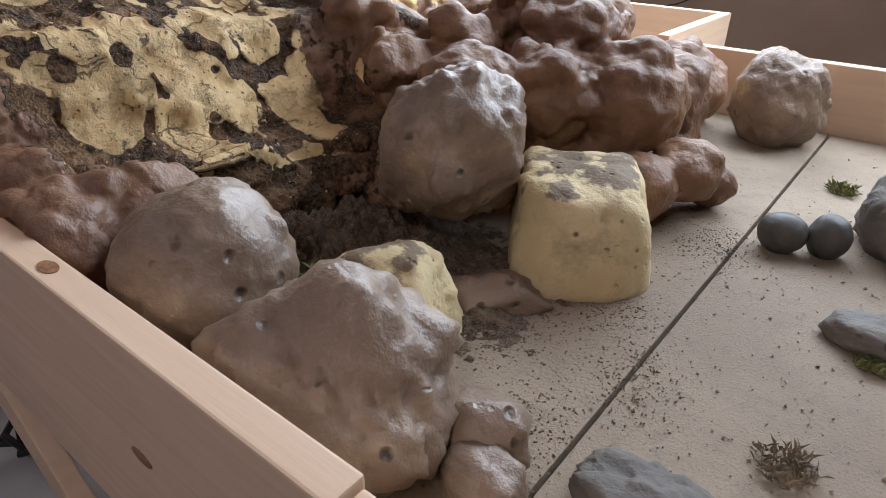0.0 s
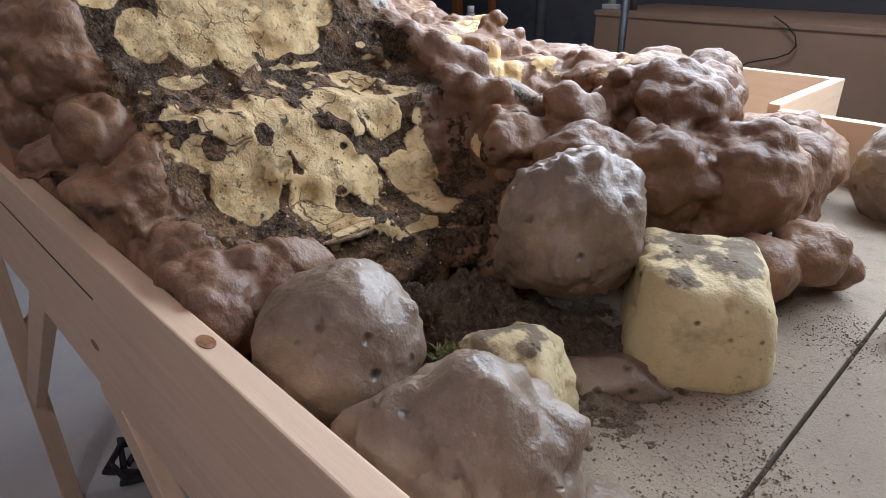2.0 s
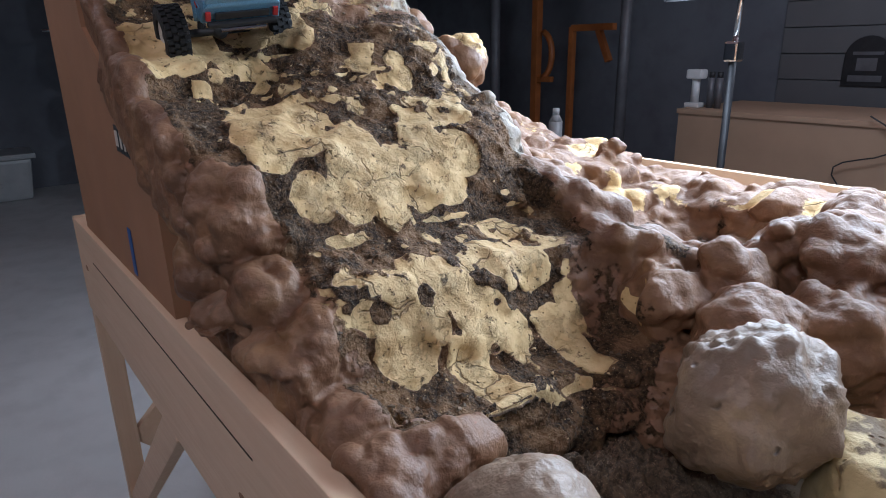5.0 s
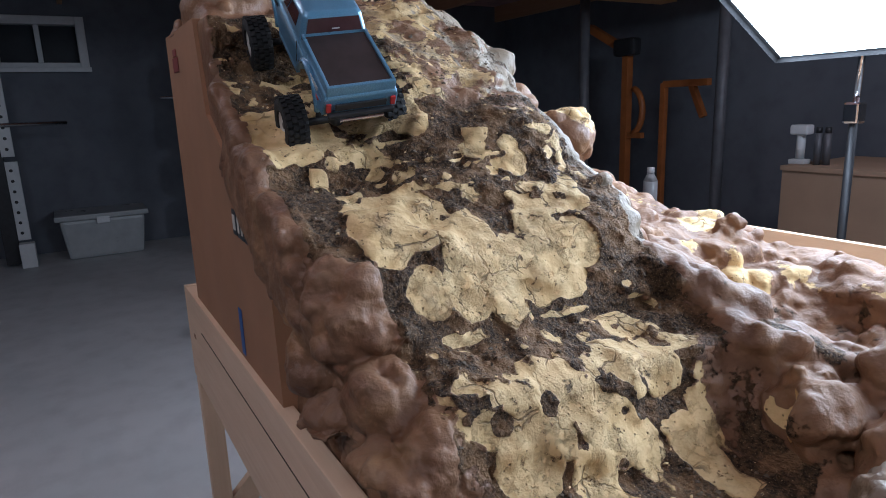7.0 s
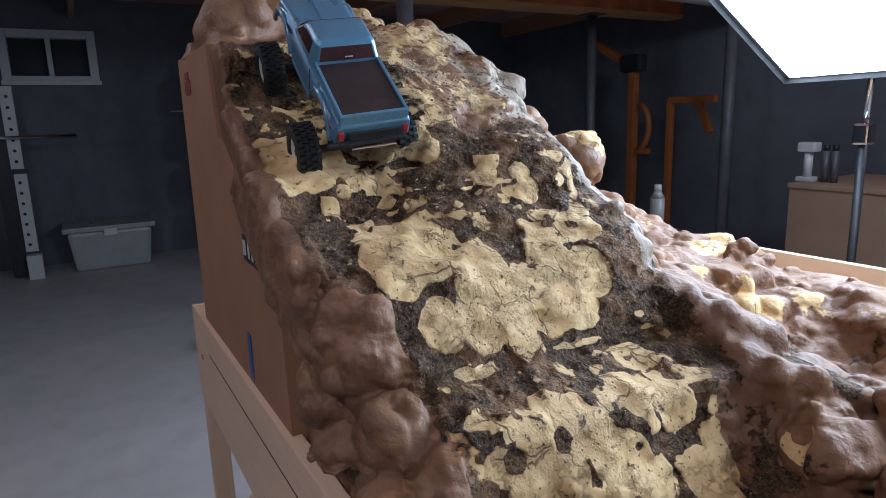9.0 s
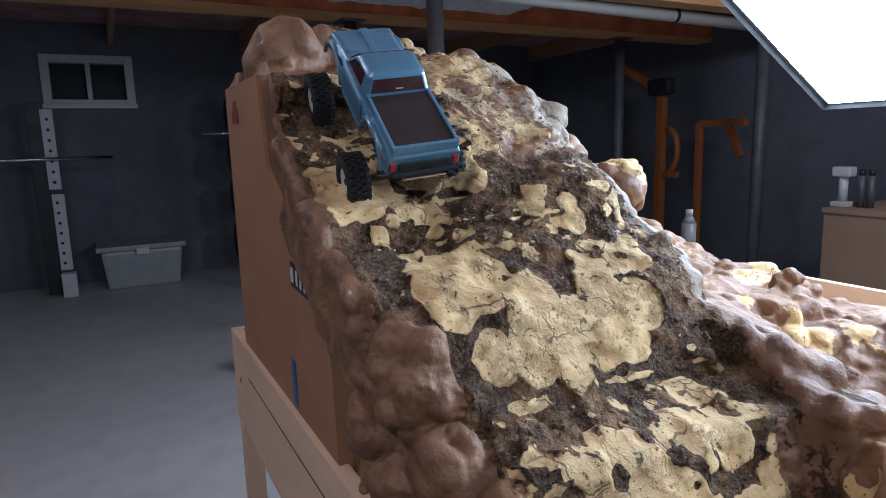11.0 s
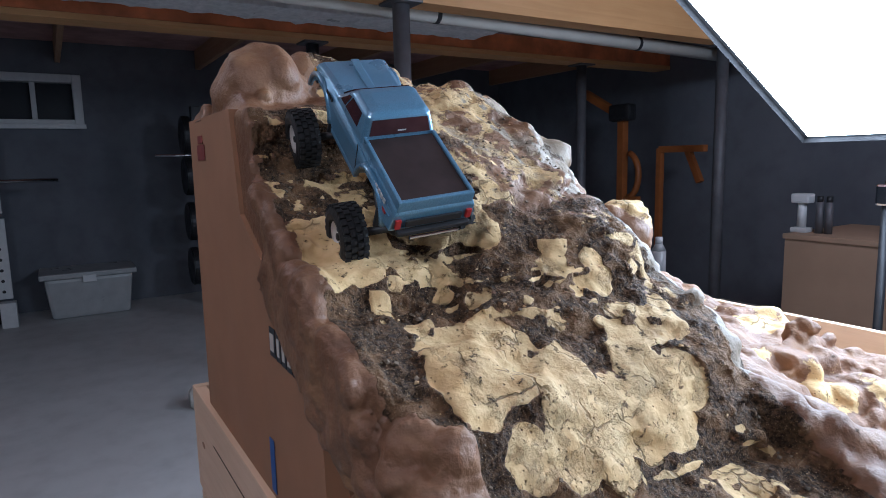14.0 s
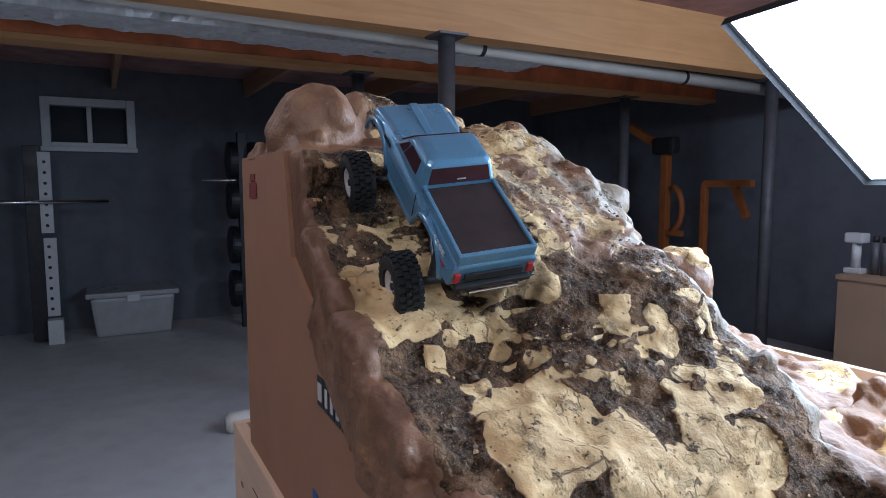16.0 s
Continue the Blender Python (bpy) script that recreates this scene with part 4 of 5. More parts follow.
grey_at = np.maximum(grey_at, (0.78 * slab_face).astype(np.float32))
soil_at = soil_at * (1 - 0.8 * slab_face)
# pale shaved lumps beyond the ridge and round the basin
for x, y, z, r in ((-0.945, 0.63, 1.16, 0.055), (-0.87, 0.87, 0.95, 0.055), (-0.90, 0.94, 0.96, 0.055), (-0.70, 0.76, 0.94, 0.05), (-0.65, 0.81, 0.95, 0.045), (-0.44, 0.82, 0.95, 0.03), (-0.78, 0.72, 0.98, 0.04)):
    near_spot = np.clip(1.25 - np.sqrt((X - x) ** 2 + (Y - y) ** 2 + (Z - z) ** 2) / r + 0.25 * speckle(P, 0.02, 95), 0, 1)
    cut_at = np.maximum(cut_at, near_spot.astype(np.float32))
soil_at[work] *= 1 - 0.6 * smeared
cut_at[work] = cut_at[work] * (1 - smeared) + smeared * np.clip(0.50 + 0.22 * speckle(Q, (0.05, 0.03, 0.03), 97) + 0.12 * speckle(Q, 0.012, 98), 0, 1)
grey_at[work] = np.maximum(grey_at[work], smeared * np.clip(0.38 + 0.30 * speckle(Q, (0.06, 0.03, 0.03), 99), 0, 1))
fine_mesh = quad_mesh("foam_hill", P, quads, {"cut": cut_at, "dirt": dirt_at, "grey": grey_at, "front": front_at, "soil": soil_at})
fine_mesh.materials.append(FOAM)
hill = tagged(new("foam_hill", fine_mesh), "brown carved spray foam hill with yellow slices and dark soil", "model hill", "", "structure")
crumb_pool = work[(shaved < 0.3) & (weight > 0.5) & (N[work, 2] > 0.35)]
crumb_places = P[crumb_pool]
del P, N, Q, X, Y, Z


# ---- loose boulders ----
def boulder(name, centre, radii, material, label, seed, rough=0.12, pits=6, taper=0.0, yaw=0.0, square=2.0, sub=5, category="boulder", cuts=(), soiled=0.0, nubs=()):
    """A lumpy stone; cuts are flat faces (normal, distance), nubs are knobs (direction, width, height), soiled is how much soil lies on its top."""
    r = random.Random(seed)
    bm = bmesh.new()
    bmesh.ops.create_icosphere(bm, subdivisions=sub, radius=1.0)
    holes = [(Vector((r.uniform(-1, 1), r.uniform(-1, 1), r.uniform(-0.2, 1))).normalized(), r.uniform(0.03, 0.10), r.uniform(0.03, 0.09)) for _ in range(pits)]
    knobs = [(Vector((r.uniform(-1, 1), r.uniform(-1, 1), r.uniform(-0.4, 1))).normalized(), r.uniform(0.08, 0.26), r.uniform(0.03, 0.13)) for _ in range(int(60 * rough))]
    knobs += [(Vector(c).normalized(), w, h) for c, w, h in nubs]
    faces = [(Vector(c).normalized(), h) for c, h in cuts]
    off = Vector((seed * 3.7, seed * 1.3, seed * 2.1))
    for v in bm.verts:
        d = v.co.normalized()
        if faces:
            q = sum((max(0.0, d.dot(c)) / h) ** 14 for c, h in faces) ** (-1 / 14)
        else:
            q = (abs(d.x) ** square + abs(d.y) ** square + abs(d.z) ** square) ** (-1 / square)
        k = q * (1 + rough * noise.noise(d * 1.6 + off) + rough * 0.38 * abs(noise.noise(d * 3.1 + off)) + rough * 0.22 * noise.noise(d * 6.5 + off) + rough * 0.22 * noise.noise(d * 14 + off))
        for c, w, h in holes:
            g = (d - c).length / w
            if g < 2:
                k -= h * math.exp(-g ** 4 * 1.2)
        for c, w, h in knobs:
            g = (d - c).length / w
            if g < 2.2:
                k += h * math.exp(-g * g * 1.3)
        co = d * k
        co.x *= 1 - taper * co.z
        co.y *= 1 - taper * co.z + 0.3 * taper * co.x
        co.z *= 1 - 0.5 * taper * co.x
        v.co = co
    turn = Matrix.Rotation(radians(yaw), 4, "Z") @ Matrix.Diagonal((*radii, 1))
    bm.transform(turn)
    low = min(v.co.z for v in bm.verts)
    floor = TOP - 0.002 - centre[2]
    if low < floor:
        for v in bm.verts:
            if v.co.z < floor:
                v.co.z = floor
    top = max(v.co.z for v in bm.verts)
    soil = [soiled * (0.9 + 0.8 * noise.noise(v.co * 45 + off) + 0.5 * noise.noise(v.co * 130 + off) - 2.2 * (top - v.co.z) / top) if soiled else 0.0 for v in bm.verts]
    ob = finish(bm, name, material, None, True)
    ob.data.attributes.new("soil", "FLOAT", "POINT").data.foreach_set("value", soil)
    ob.matrix_world = Matrix.Translation(centre)
    return tagged(ob, label, category)


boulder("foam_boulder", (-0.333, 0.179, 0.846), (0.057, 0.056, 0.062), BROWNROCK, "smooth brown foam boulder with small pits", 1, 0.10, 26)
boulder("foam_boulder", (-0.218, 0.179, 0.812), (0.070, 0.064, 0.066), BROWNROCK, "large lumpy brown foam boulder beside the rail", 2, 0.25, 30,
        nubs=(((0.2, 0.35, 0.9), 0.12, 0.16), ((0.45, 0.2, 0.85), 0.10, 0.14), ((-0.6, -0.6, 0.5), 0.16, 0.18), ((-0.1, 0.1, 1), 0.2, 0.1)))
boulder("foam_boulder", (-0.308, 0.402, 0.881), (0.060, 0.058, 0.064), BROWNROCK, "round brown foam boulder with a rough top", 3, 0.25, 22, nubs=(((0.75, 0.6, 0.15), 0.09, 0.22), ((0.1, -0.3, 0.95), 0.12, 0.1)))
boulder("foam_block", (-0.200, 0.442, 0.823), (0.060, 0.056, 0.052), YELLOWFOAM, "squared cream yellow cut foam block with pores and soil", 4, 0.07, 46, soiled=0.62,
        cuts=(((0.55, -0.83, 0.12), 0.86), ((0.85, 0.5, 0.12), 0.86), ((-0.85, -0.5, 0.08), 0.96), ((-0.5, 0.85, 0), 0.9), ((0.05, -0.10, 0.99), 0.88), ((0.35, -0.62, 0.70), 1.0), ((0.7, 0.2, 0.7), 1.0), ((0.95, -0.25, 0), 0.98), ((-0.2, -1, 0.3), 0.98), ((0, 0, -1), 0.9)))
boulder("foam_wedge", (-0.250, 0.272, 0.811), (0.049, 0.043, 0.050), YELLOWFOAM, "cream yellow cut foam wedge between boulders", 5, 0.08, 34, soiled=0.6,
        cuts=(((0.85, 0.35, 0.25), 0.62), ((0.5, -0.85, 0.1), 0.85), ((-0.6, 0.2, 0.75), 0.85), ((0.1, 0.1, 1), 0.92), ((0.3, -0.5, 0.8), 0.94), ((0.5, 0.4, 0.77), 0.84), ((-0.9, -0.3, 0.1), 0.9), ((-0.3, 0.95, 0.2), 0.85), ((0, 0, -1), 0.8)))
boulder("foam_boulder", (-0.165, 0.91, 0.835), (0.058, 0.055, 0.062), BROWNROCK, "rough brown foam boulder standing alone near the rail", 6, 0.2, 8)
boulder("foam_boulder", (-0.228, 0.352, 0.782), (0.042, 0.026, 0.022), BROWNROCK, "low smooth brown foam hump half buried in soil", 14, 0.3, 12, yaw=35, sub=4)
boulder("river_pebble", (-0.075, 0.59, 0.80), (0.021, 0.018, 0.019), PEBBLE, "smooth dark grey river pebble", 7, 0.06, 0, sub=4, category="pebble")
boulder("river_pebble", (-0.040, 0.605, 0.801), (0.018, 0.018, 0.021), PEBBLE, "smooth dark grey river pebble", 8, 0.06, 0, sub=4, category="pebble")
boulder("grey_rock", (0.02, 0.66, 0.81), (0.05, 0.045, 0.045), GREYROCK, "grey pitted natural rock on the board", 9, 0.2, 10, category="rock")
boulder("grey_rock", (0.02, 0.48, 0.79), (0.035, 0.025, 0.014), GREYROCK, "flat grey natural stone on the board", 10, 0.25, 4, sub=4, category="rock")
boulder("grey_rock", (-0.047, 0.240, 0.783), (0.045, 0.03, 0.02), GREYROCK, "low grey natural rock on the board", 11, 0.25, 10, category="rock")
boulder("foam_boulder", (-0.143, 0.222, 0.797), (0.026, 0.024, 0.022), BROWNROCK, "small brown stone beside the boulder", 12, 0.2, 3, sub=4)
boulder("foam_boulder", (-0.125, 0.195, 0.793), (0.024, 0.02, 0.016), BROWNROCK, "small brown stone beside the boulder", 13, 0.2, 3, sub=4)

# ---- softbox on its stand ----
A, B = Vector((-1.222, 1.634, 1.279)), Vector((-1.29, 1.16, 1.628))
rise = B - A
along = Vector((0.99, -0.146, 0)).normalized()
along = (along - rise.normalized() * along.dot(rise.normalized())).normalized()
face = along.cross(rise).normalized()
if face.z > 0:
    face = -face
# stretched past the real lamp, out of view, to light boulders and board
WIDE = 1.7
softbox = thing("softbox_lamp", -1.06, 1.715, 0, "black studio softbox glowing white on a thin light stand", "studio lamp")
glow = bpy.data.materials.new("glowing_diffuser")
glow.use_nodes = True
g = glow.node_tree.nodes.new("ShaderNodeEmission")
g.inputs[0].default_value, g.inputs[1].default_value = (0.93, 0.97, 1.0, 1), SOFTBOX_GLOW
glow.node_tree.links.new(g.outputs[0], glow.node_tree.nodes["Material Output"].inputs[0])
base = Vector((-1.06, 1.715, 0))
bm = bmesh.new()
corners = [bm.verts.new(p - base) for p in (A, A + along * WIDE, B + along * WIDE, B)]
bm.faces.new(corners)
part("diffuser", bm, glow, softbox, "glowing white cloth diffuser")
bm = bmesh.new()
mid = (A + B) / 2 + along * WIDE / 2 - face * 0.38
outer = [p - face * 0.004 + (p - (A + B + along * WIDE) / 2).normalized() * 0.012 for p in (A, A + along * WIDE, B + along * WIDE, B)]
rim = [bm.verts.new(p - base) for p in outer]
lip = [bm.verts.new(p + face * 0.02 - base) for p in outer]
hub = [bm.verts.new(mid + (p - (A + B + along * WIDE) / 2) * 0.18 - base) for p in outer]
for i in range(4):
    j = (i + 1) % 4
    bm.faces.new((rim[i], rim[j], hub[j], hub[i]))
    bm.faces.new((lip[i], lip[j], rim[j], rim[i]))
bm.faces.new(hub)
part("hood", bm, FABRIC, softbox)
part("pole", tube((0, 0, 0.35), (0, 0, 1.13), 0.011), BLACKMETAL, softbox, smooth=True)
part("upper_pole", tube((0, 0, 1.13), (0.02, -0.02, 1.42), 0.008), CHROME, softbox, smooth=True)
part("clamp", box((-0.02, -0.02, 1.10), (0.02, 0.02, 1.155), 0.006), CHROME, softbox)
for a in (90, 210, 330):
    c, s = math.cos(radians(a)), math.sin(radians(a))
    part("stand_leg", tube((0, 0, 0.5), (0.4 * c, 0.4 * s, 0.008), 0.008), BLACKMETAL, softbox)

# ---- workbench at the back ----
bench = thing("workbench", -2.46, 3.72, 0, "long plain wooden workbench with a closed front", "workbench")
BENCHWOOD = plain("bench_board", (0.34, 0.23, 0.15), 0.7, 0, 0.1, 3)
part("front_panel", box((0, 0, 0.0), (3.0, 0.02, 0.72), 0.002), BENCHWOOD, bench)
part("side_panel", box((0, 0.02, 0.0), (0.02, 0.8, 0.72), 0.002), BENCHWOOD, bench)
part("worktop", box((-0.01, -0.01, 0.72), (3.02, 0.82, 0.75), 0.003), BENCHWOOD, bench)

# ---- the model truck ----
def paint(name, colour, metal=0.35, rough=0.3):
    n = Nodes(name)
    flake, soft = n.noise(900, 2), n.noise(30, 4)
    c = n.mix(n.ramp(flake, (0.35, 0.0), (0.65, 1.0)), tuple(v * 0.85 for v in colour), tuple(min(1, v * 1.15) for v in colour))
    n.put("Base Color", c).put("Metallic", metal).put("Roughness", n.ramp(soft, (0.3, rough - 0.05), (0.7, rough + 0.08))).put("Coat Weight", 0.8).put("Coat Roughness", 0.12)
    return n.mat


BLUE = paint("blue_metallic_paint", (0.145, 0.305, 0.46))
RUBBER = plain("tyre_rubber", (0.013, 0.013, 0.014), 0.75, 0, 0.3, 200, 0.3)
CREAMRIM = plain("white_rim", (0.62, 0.58, 0.54), 0.4, 0, 0.05, 60)
DARKCOVER = plain("bed_cover_film", (0.040, 0.032, 0.032), 0.22, 0, 0.2, 30)
TINT = plain("tinted_window", (0.045, 0.018, 0.022), 0.1, 0, 0.3, 40)
BLACKPLASTIC = plain("black_plastic", (0.018, 0.018, 0.02), 0.5, 0, 0.2, 80)
REDPLASTIC = plain("red_lens", (0.40, 0.03, 0.03), 0.3, 0, 0.1, 80)
AMBER = plain("amber_lens", (0.65, 0.32, 0.03), 0.3, 0, 0.1, 80)
STICKER = plain("pale_sticker", (0.55, 0.56, 0.56), 0.4, 0, 0.1, 80)
SIZE = 0.93
AXLE = -0.004
truck = thing("model_truck", 0, 0, 0, "blue metallic model pickup truck climbing the foam hill", "model truck")
ahead, left, up = Vector((-0.767, 0.016, 0.641)).normalized(), Vector((-0.102, -0.990, -0.097)), Vector((0.633, -0.140, 0.761))
left = (left - ahead * left.dot(ahead)).normalized()
up = ahead.cross(left)
truck_pose = Matrix((ahead, left, up)).transposed().to_4x4()
truck_pose.translation = (-0.8965, 0.2102, 1.2252)
truck.matrix_world = truck_pose


def bit(name, bm, material, parent=None, label="", smooth=False):
    if parent is None or parent is truck:
        bm.transform(Matrix.Scale(SIZE, 4))
    return part(name, bm, material, parent or truck, label, smooth)


def arch(cx, r, a0, a1, n=9):
    return [(cx + r * math.cos(radians(a0 + (a1 - a0) * i / n)), 0.036 + r * math.sin(radians(a0 + (a1 - a0) * i / n))) for i in range(n + 1)]


# lower shell: side outline with wheel arches, rounded along its shoulders
outline = [(0.106, 0.055), (0.108, 0.070), (0.103, 0.079), (0.070, 0.082), (0.036, 0.0835), (-0.042, 0.0815), (-0.133, 0.078), (-0.1365, 0.072), (-0.134, 0.052), (-0.118, 0.049)]
outline += arch(-0.08, 0.037, 160, 25) + [(-0.040, 0.041), (0.036, 0.041)] + arch(0.08, 0.037, 155, 25)
bm = bmesh.new()
loops = []
for y, pinch in ((-0.0405, 0.0), (-0.043, 0.0), (0.043, 0.0), (0.0405, 0.0)):
    ring = []
    for x, z in outline:
        high = max(0.0, (z - 0.066) / 0.016)
        w = abs(y) - (0.0055 * high * high if abs(y) > 0.042 else 0.004 + 0.0045 * high * high)
        zz = z if abs(y) > 0.042 else (z + (0.0022 if z > 0.07 else -0.001))
        ring.append(bm.verts.new((x, math.copysign(w, y), zz if abs(y) > 0.042 or z > 0.07 else z)))
    loops.append(ring)
n = len(outline)
order = [loops[1], loops[0], loops[3], loops[2]]
for a, b in ((loops[1], loops[0]), (loops[0], loops[3]), (loops[3], loops[2])):
    for i in range(n):
        j = (i + 1) % n
        bm.faces.new((a[i], a[j], b[j], b[i]))
for ring, flip in ((loops[1], False), (loops[2], True)):
    bm.faces.new(ring if flip else ring[::-1])
bmesh.ops.recalc_face_normals(bm, faces=bm.faces)
shell = bit("body_shell", bm, BLUE)
bv = shell.modifiers.new("round", "BEVEL")
bv.width, bv.segments, bv.limit_method, bv.angle_limit = 0.0014, 2, "ANGLE", radians(28)
# side crease and sill trims
for s in (-1, 1):
    bit("side_trim", box((-0.128, s * 0.0425 - 0.0008, 0.0655), (0.100, s * 0.0425 + 0.0008, 0.0672), 0.0004), BLUE)
    bit("door_seam", box((-0.0405, s * 0.0432 - 0.0004, 0.043), (-0.0397, s * 0.0432 + 0.0004, 0.080), 0), BLACKPLASTIC)
    bit("rocker", box((-0.040, s * 0.041 - 0.0025, 0.037), (0.036, s * 0.041 + 0.0025, 0.0425), 0.001), BLUE)
    for cx in (-0.08, 0.08):
        bit("fender_flare", sweep([(x, s * 0.0425, z) for x, z in arch(cx, 0.0385, 168, 12, 14)], 0.0032), BLUE, smooth=True)

# cab
bm = bmesh.new()
rings = []
for z, xr, xf, w in ((0.0795, -0.0425, 0.042, 0.0395), (0.0865, -0.0405, 0.034, 0.0388), (0.1045, -0.0345, 0.0135, 0.0340), (0.1085, -0.0300, 0.0085, 0.0300), (0.1098, -0.0200, 0.0000, 0.0200)):
    r = 0.004
    pts = [(xr, -w + r), (xr + r, -w), (xf - r, -w), (xf, -w + r), (xf, w - r), (xf - r, w), (xr + r, w), (xr, w - r)]
    rings.append([bm.verts.new((x, y, z)) for x, y in pts])
for a, b in zip(rings, rings[1:]):
    for i in range(8):
        j = (i + 1) % 8
        bm.faces.new((a[i], a[j], b[j], b[i]))
bm.faces.new(rings[-1])
bmesh.ops.recalc_face_normals(bm, faces=bm.faces)
cab = bit("cab", bm, BLUE)
bv = cab.modifiers.new("round", "BEVEL")
bv.width, bv.segments, bv.limit_method, bv.angle_limit = 0.0014, 3, "ANGLE", radians(25)


def pane_on(p, q, r, s, out, name, material, thick=0.0012):
    """A thin pane over the four corners."""
    bm = bmesh.new()
    o = Vector(out).normalized() * thick
    a = [bm.verts.new(Vector(v) - o * 2) for v in (p, q, r, s)]
    b = [bm.verts.new(Vector(v) + o) for v in (p, q, r, s)]
    bm.faces.new(a[::-1])
    bm.faces.new(b)
    for i in range(4):
        j = (i + 1) % 4
        bm.faces.new((a[i], a[j], b[j], b[i]))
    bmesh.ops.recalc_face_normals(bm, faces=bm.faces)
    return bit(name, bm, material)


pane_on((-0.0400, 0.0325, 0.0880), (-0.0400, -0.0325, 0.0880), (-0.0350, -0.0290, 0.1025), (-0.0350, 0.0290, 0.1025), (-1, 0, 0.33), "rear_window", TINT)
pane_on((0.0330, -0.0340, 0.0875), (0.0330, 0.0340, 0.0875), (0.0155, 0.0300, 0.1030), (0.0155, -0.0300, 0.1030), (0.75, 0, 0.66), "windscreen", TINT)
for s in (-1, 1):
    pane_on((-0.022, s * 0.0385, 0.0870), (0.012, s * 0.0385, 0.0870), (0.004, s * 0.0347, 0.1020), (-0.021, s * 0.0347, 0.1020), (0, s, 0.25), "side_window", TINT, 0.0008)
    pane_on((0.014, s * 0.0385, 0.0870), (0.0265, s * 0.0385, 0.0870), (0.012, s * 0.0352, 0.1000), (0.0075, s * 0.0350, 0.1010), (0, s, 0.25), "quarter_window", TINT, 0.0008)
bit("window_sticker", box((-0.0402, -0.006, 0.0905), (-0.0388, 0.003, 0.0925), 0), STICKER)

# load bed: rim and dark cover
for lo, hi in (((-0.1345, 0.0345, 0.0775), (-0.040, 0.0385, 0.0882)), ((-0.1345, -0.0385, 0.0775), (-0.040, -0.0345, 0.0882)), ((-0.1355, -0.0385, 0.0765), (-0.1312, 0.0385, 0.0880))):
    bit("bed_rim", box(lo, hi, 0.0012), BLUE)
bit("bed_cover", box((-0.1312, -0.0345, 0.0780), (-0.043, 0.0345, 0.0862), 0.0005), DARKCOVER, label="glossy dark bed cover")
bit("hood_ridge", box((0.038, -0.005, 0.084), (0.098, 0.005, 0.0862), 0.0015), BLUE)
# tail
bit("tail_panel", box((-0.1385, -0.029, 0.0585), (-0.1360, 0.029, 0.0665), 0.0008), BLACKPLASTIC)
for s in (-1, 1):
    bit("tail_light", box((-0.1385, s * 0.0365 - 0.0028, 0.0575), (-0.1355, s * 0.0365 + 0.0028, 0.0680), 0.0008), REDPLASTIC)
    bit("side_marker", box((-0.121, s * 0.0430 - 0.0008, 0.0620), (-0.114, s * 0.0430 + 0.0008, 0.0660), 0.0004), REDPLASTIC)
    bit("front_marker", box((0.099, s * 0.0425 - 0.0008, 0.0710), (0.104, s * 0.0425 + 0.0008, 0.0740), 0.0004), AMBER)
    bit("headlight", tube((0.1062, s * 0.030, 0.069), (0.1095, s * 0.030, 0.069), 0.0062, seg=16), STICKER)
    for i in range(6):
        bit("decal_bar", box((-0.117 + i * 0.0066, s * 0.0432 - 0.0006, 0.0715), (-0.1123 + i * 0.0066, s * 0.0432 + 0.0006, 0.0760)), STICKER)
    for i in range(4):
        bit("emblem_bar", box((0.040 + i * 0.005, s * 0.0433 - 0.0005, 0.0725), (0.0435 + i * 0.005, s * 0.0433 + 0.0005, 0.0765)), BLACKPLASTIC)
bit("rear_bumper", box((-0.1425, -0.038, 0.0510), (-0.1360, 0.038, 0.0560), 0.0015), BLACKPLASTIC)
bit("rear_bumper_bar", tube((-0.1435, -0.025, 0.0490), (-0.1435, 0.025, 0.0490), 0.0020, seg=10), CHROME)
bit("front_bumper", box((0.106, -0.039, 0.0510), (0.114, 0.039, 0.0575), 0.0015), BLACKPLASTIC)
bit("grille", box((0.1055, -0.030, 0.0610), (0.1090, 0.030, 0.0745), 0.0008), BLACKPLASTIC)
# running gear
for s in (-1, 1):
    bit("chassis_rail", box((-0.125, s * 0.015 - 0.002, 0.040), (0.100, s * 0.015 + 0.002, 0.050), 0.0006), BLACKPLASTIC)
bit("skid_plate", box((-0.035, -0.018, 0.033), (0.035, 0.018, 0.041), 0.002), BLACKPLASTIC)
for cx in (-0.08, 0.08):
    bit("axle", tube((cx, -0.054, AXLE), (cx, 0.054, AXLE), 0.0045, seg=12), BLACKPLASTIC, smooth=True)
    bm = bmesh.new()
    bmesh.ops.create_uvsphere(bm, u_segments=14, v_segments=10, radius=0.0095, matrix=Matrix.Translation((cx, 0.006, AXLE)))
    bit("differential", bm, BLACKPLASTIC, smooth=True)
    for s in (-1, 1):
        bit("shock", tube((cx + 0.004, s * 0.027, AXLE + 0.003), (cx - 0.010 * (1 if cx > 0 else -1), s * 0.022, 0.068), 0.0038, seg=12), BLACKPLASTIC)
        bit("link_arm", tube((cx, s * 0.022, AXLE - 0.002), (0.0, s * 0.014, 0.036), 0.0017, seg=8), BLACKPLASTIC)


def lathe(profile, seg, axis_y=True):
    bm = bmesh.new()
    rings = []
    for i in range(seg):
        a = 2 * math.pi * i / seg
        rings.append([bm.verts.new((r * math.cos(a), y, r * math.sin(a))) for r, y in profile])
    for i in range(seg):
        a, b = rings[i], rings[(i + 1) % seg]
        for k in range(len(profile) - 1):
            bm.faces.new((a[k], a[k + 1], b[k + 1], b[k]))
    bmesh.ops.recalc_face_normals(bm, faces=bm.faces)
    return bm


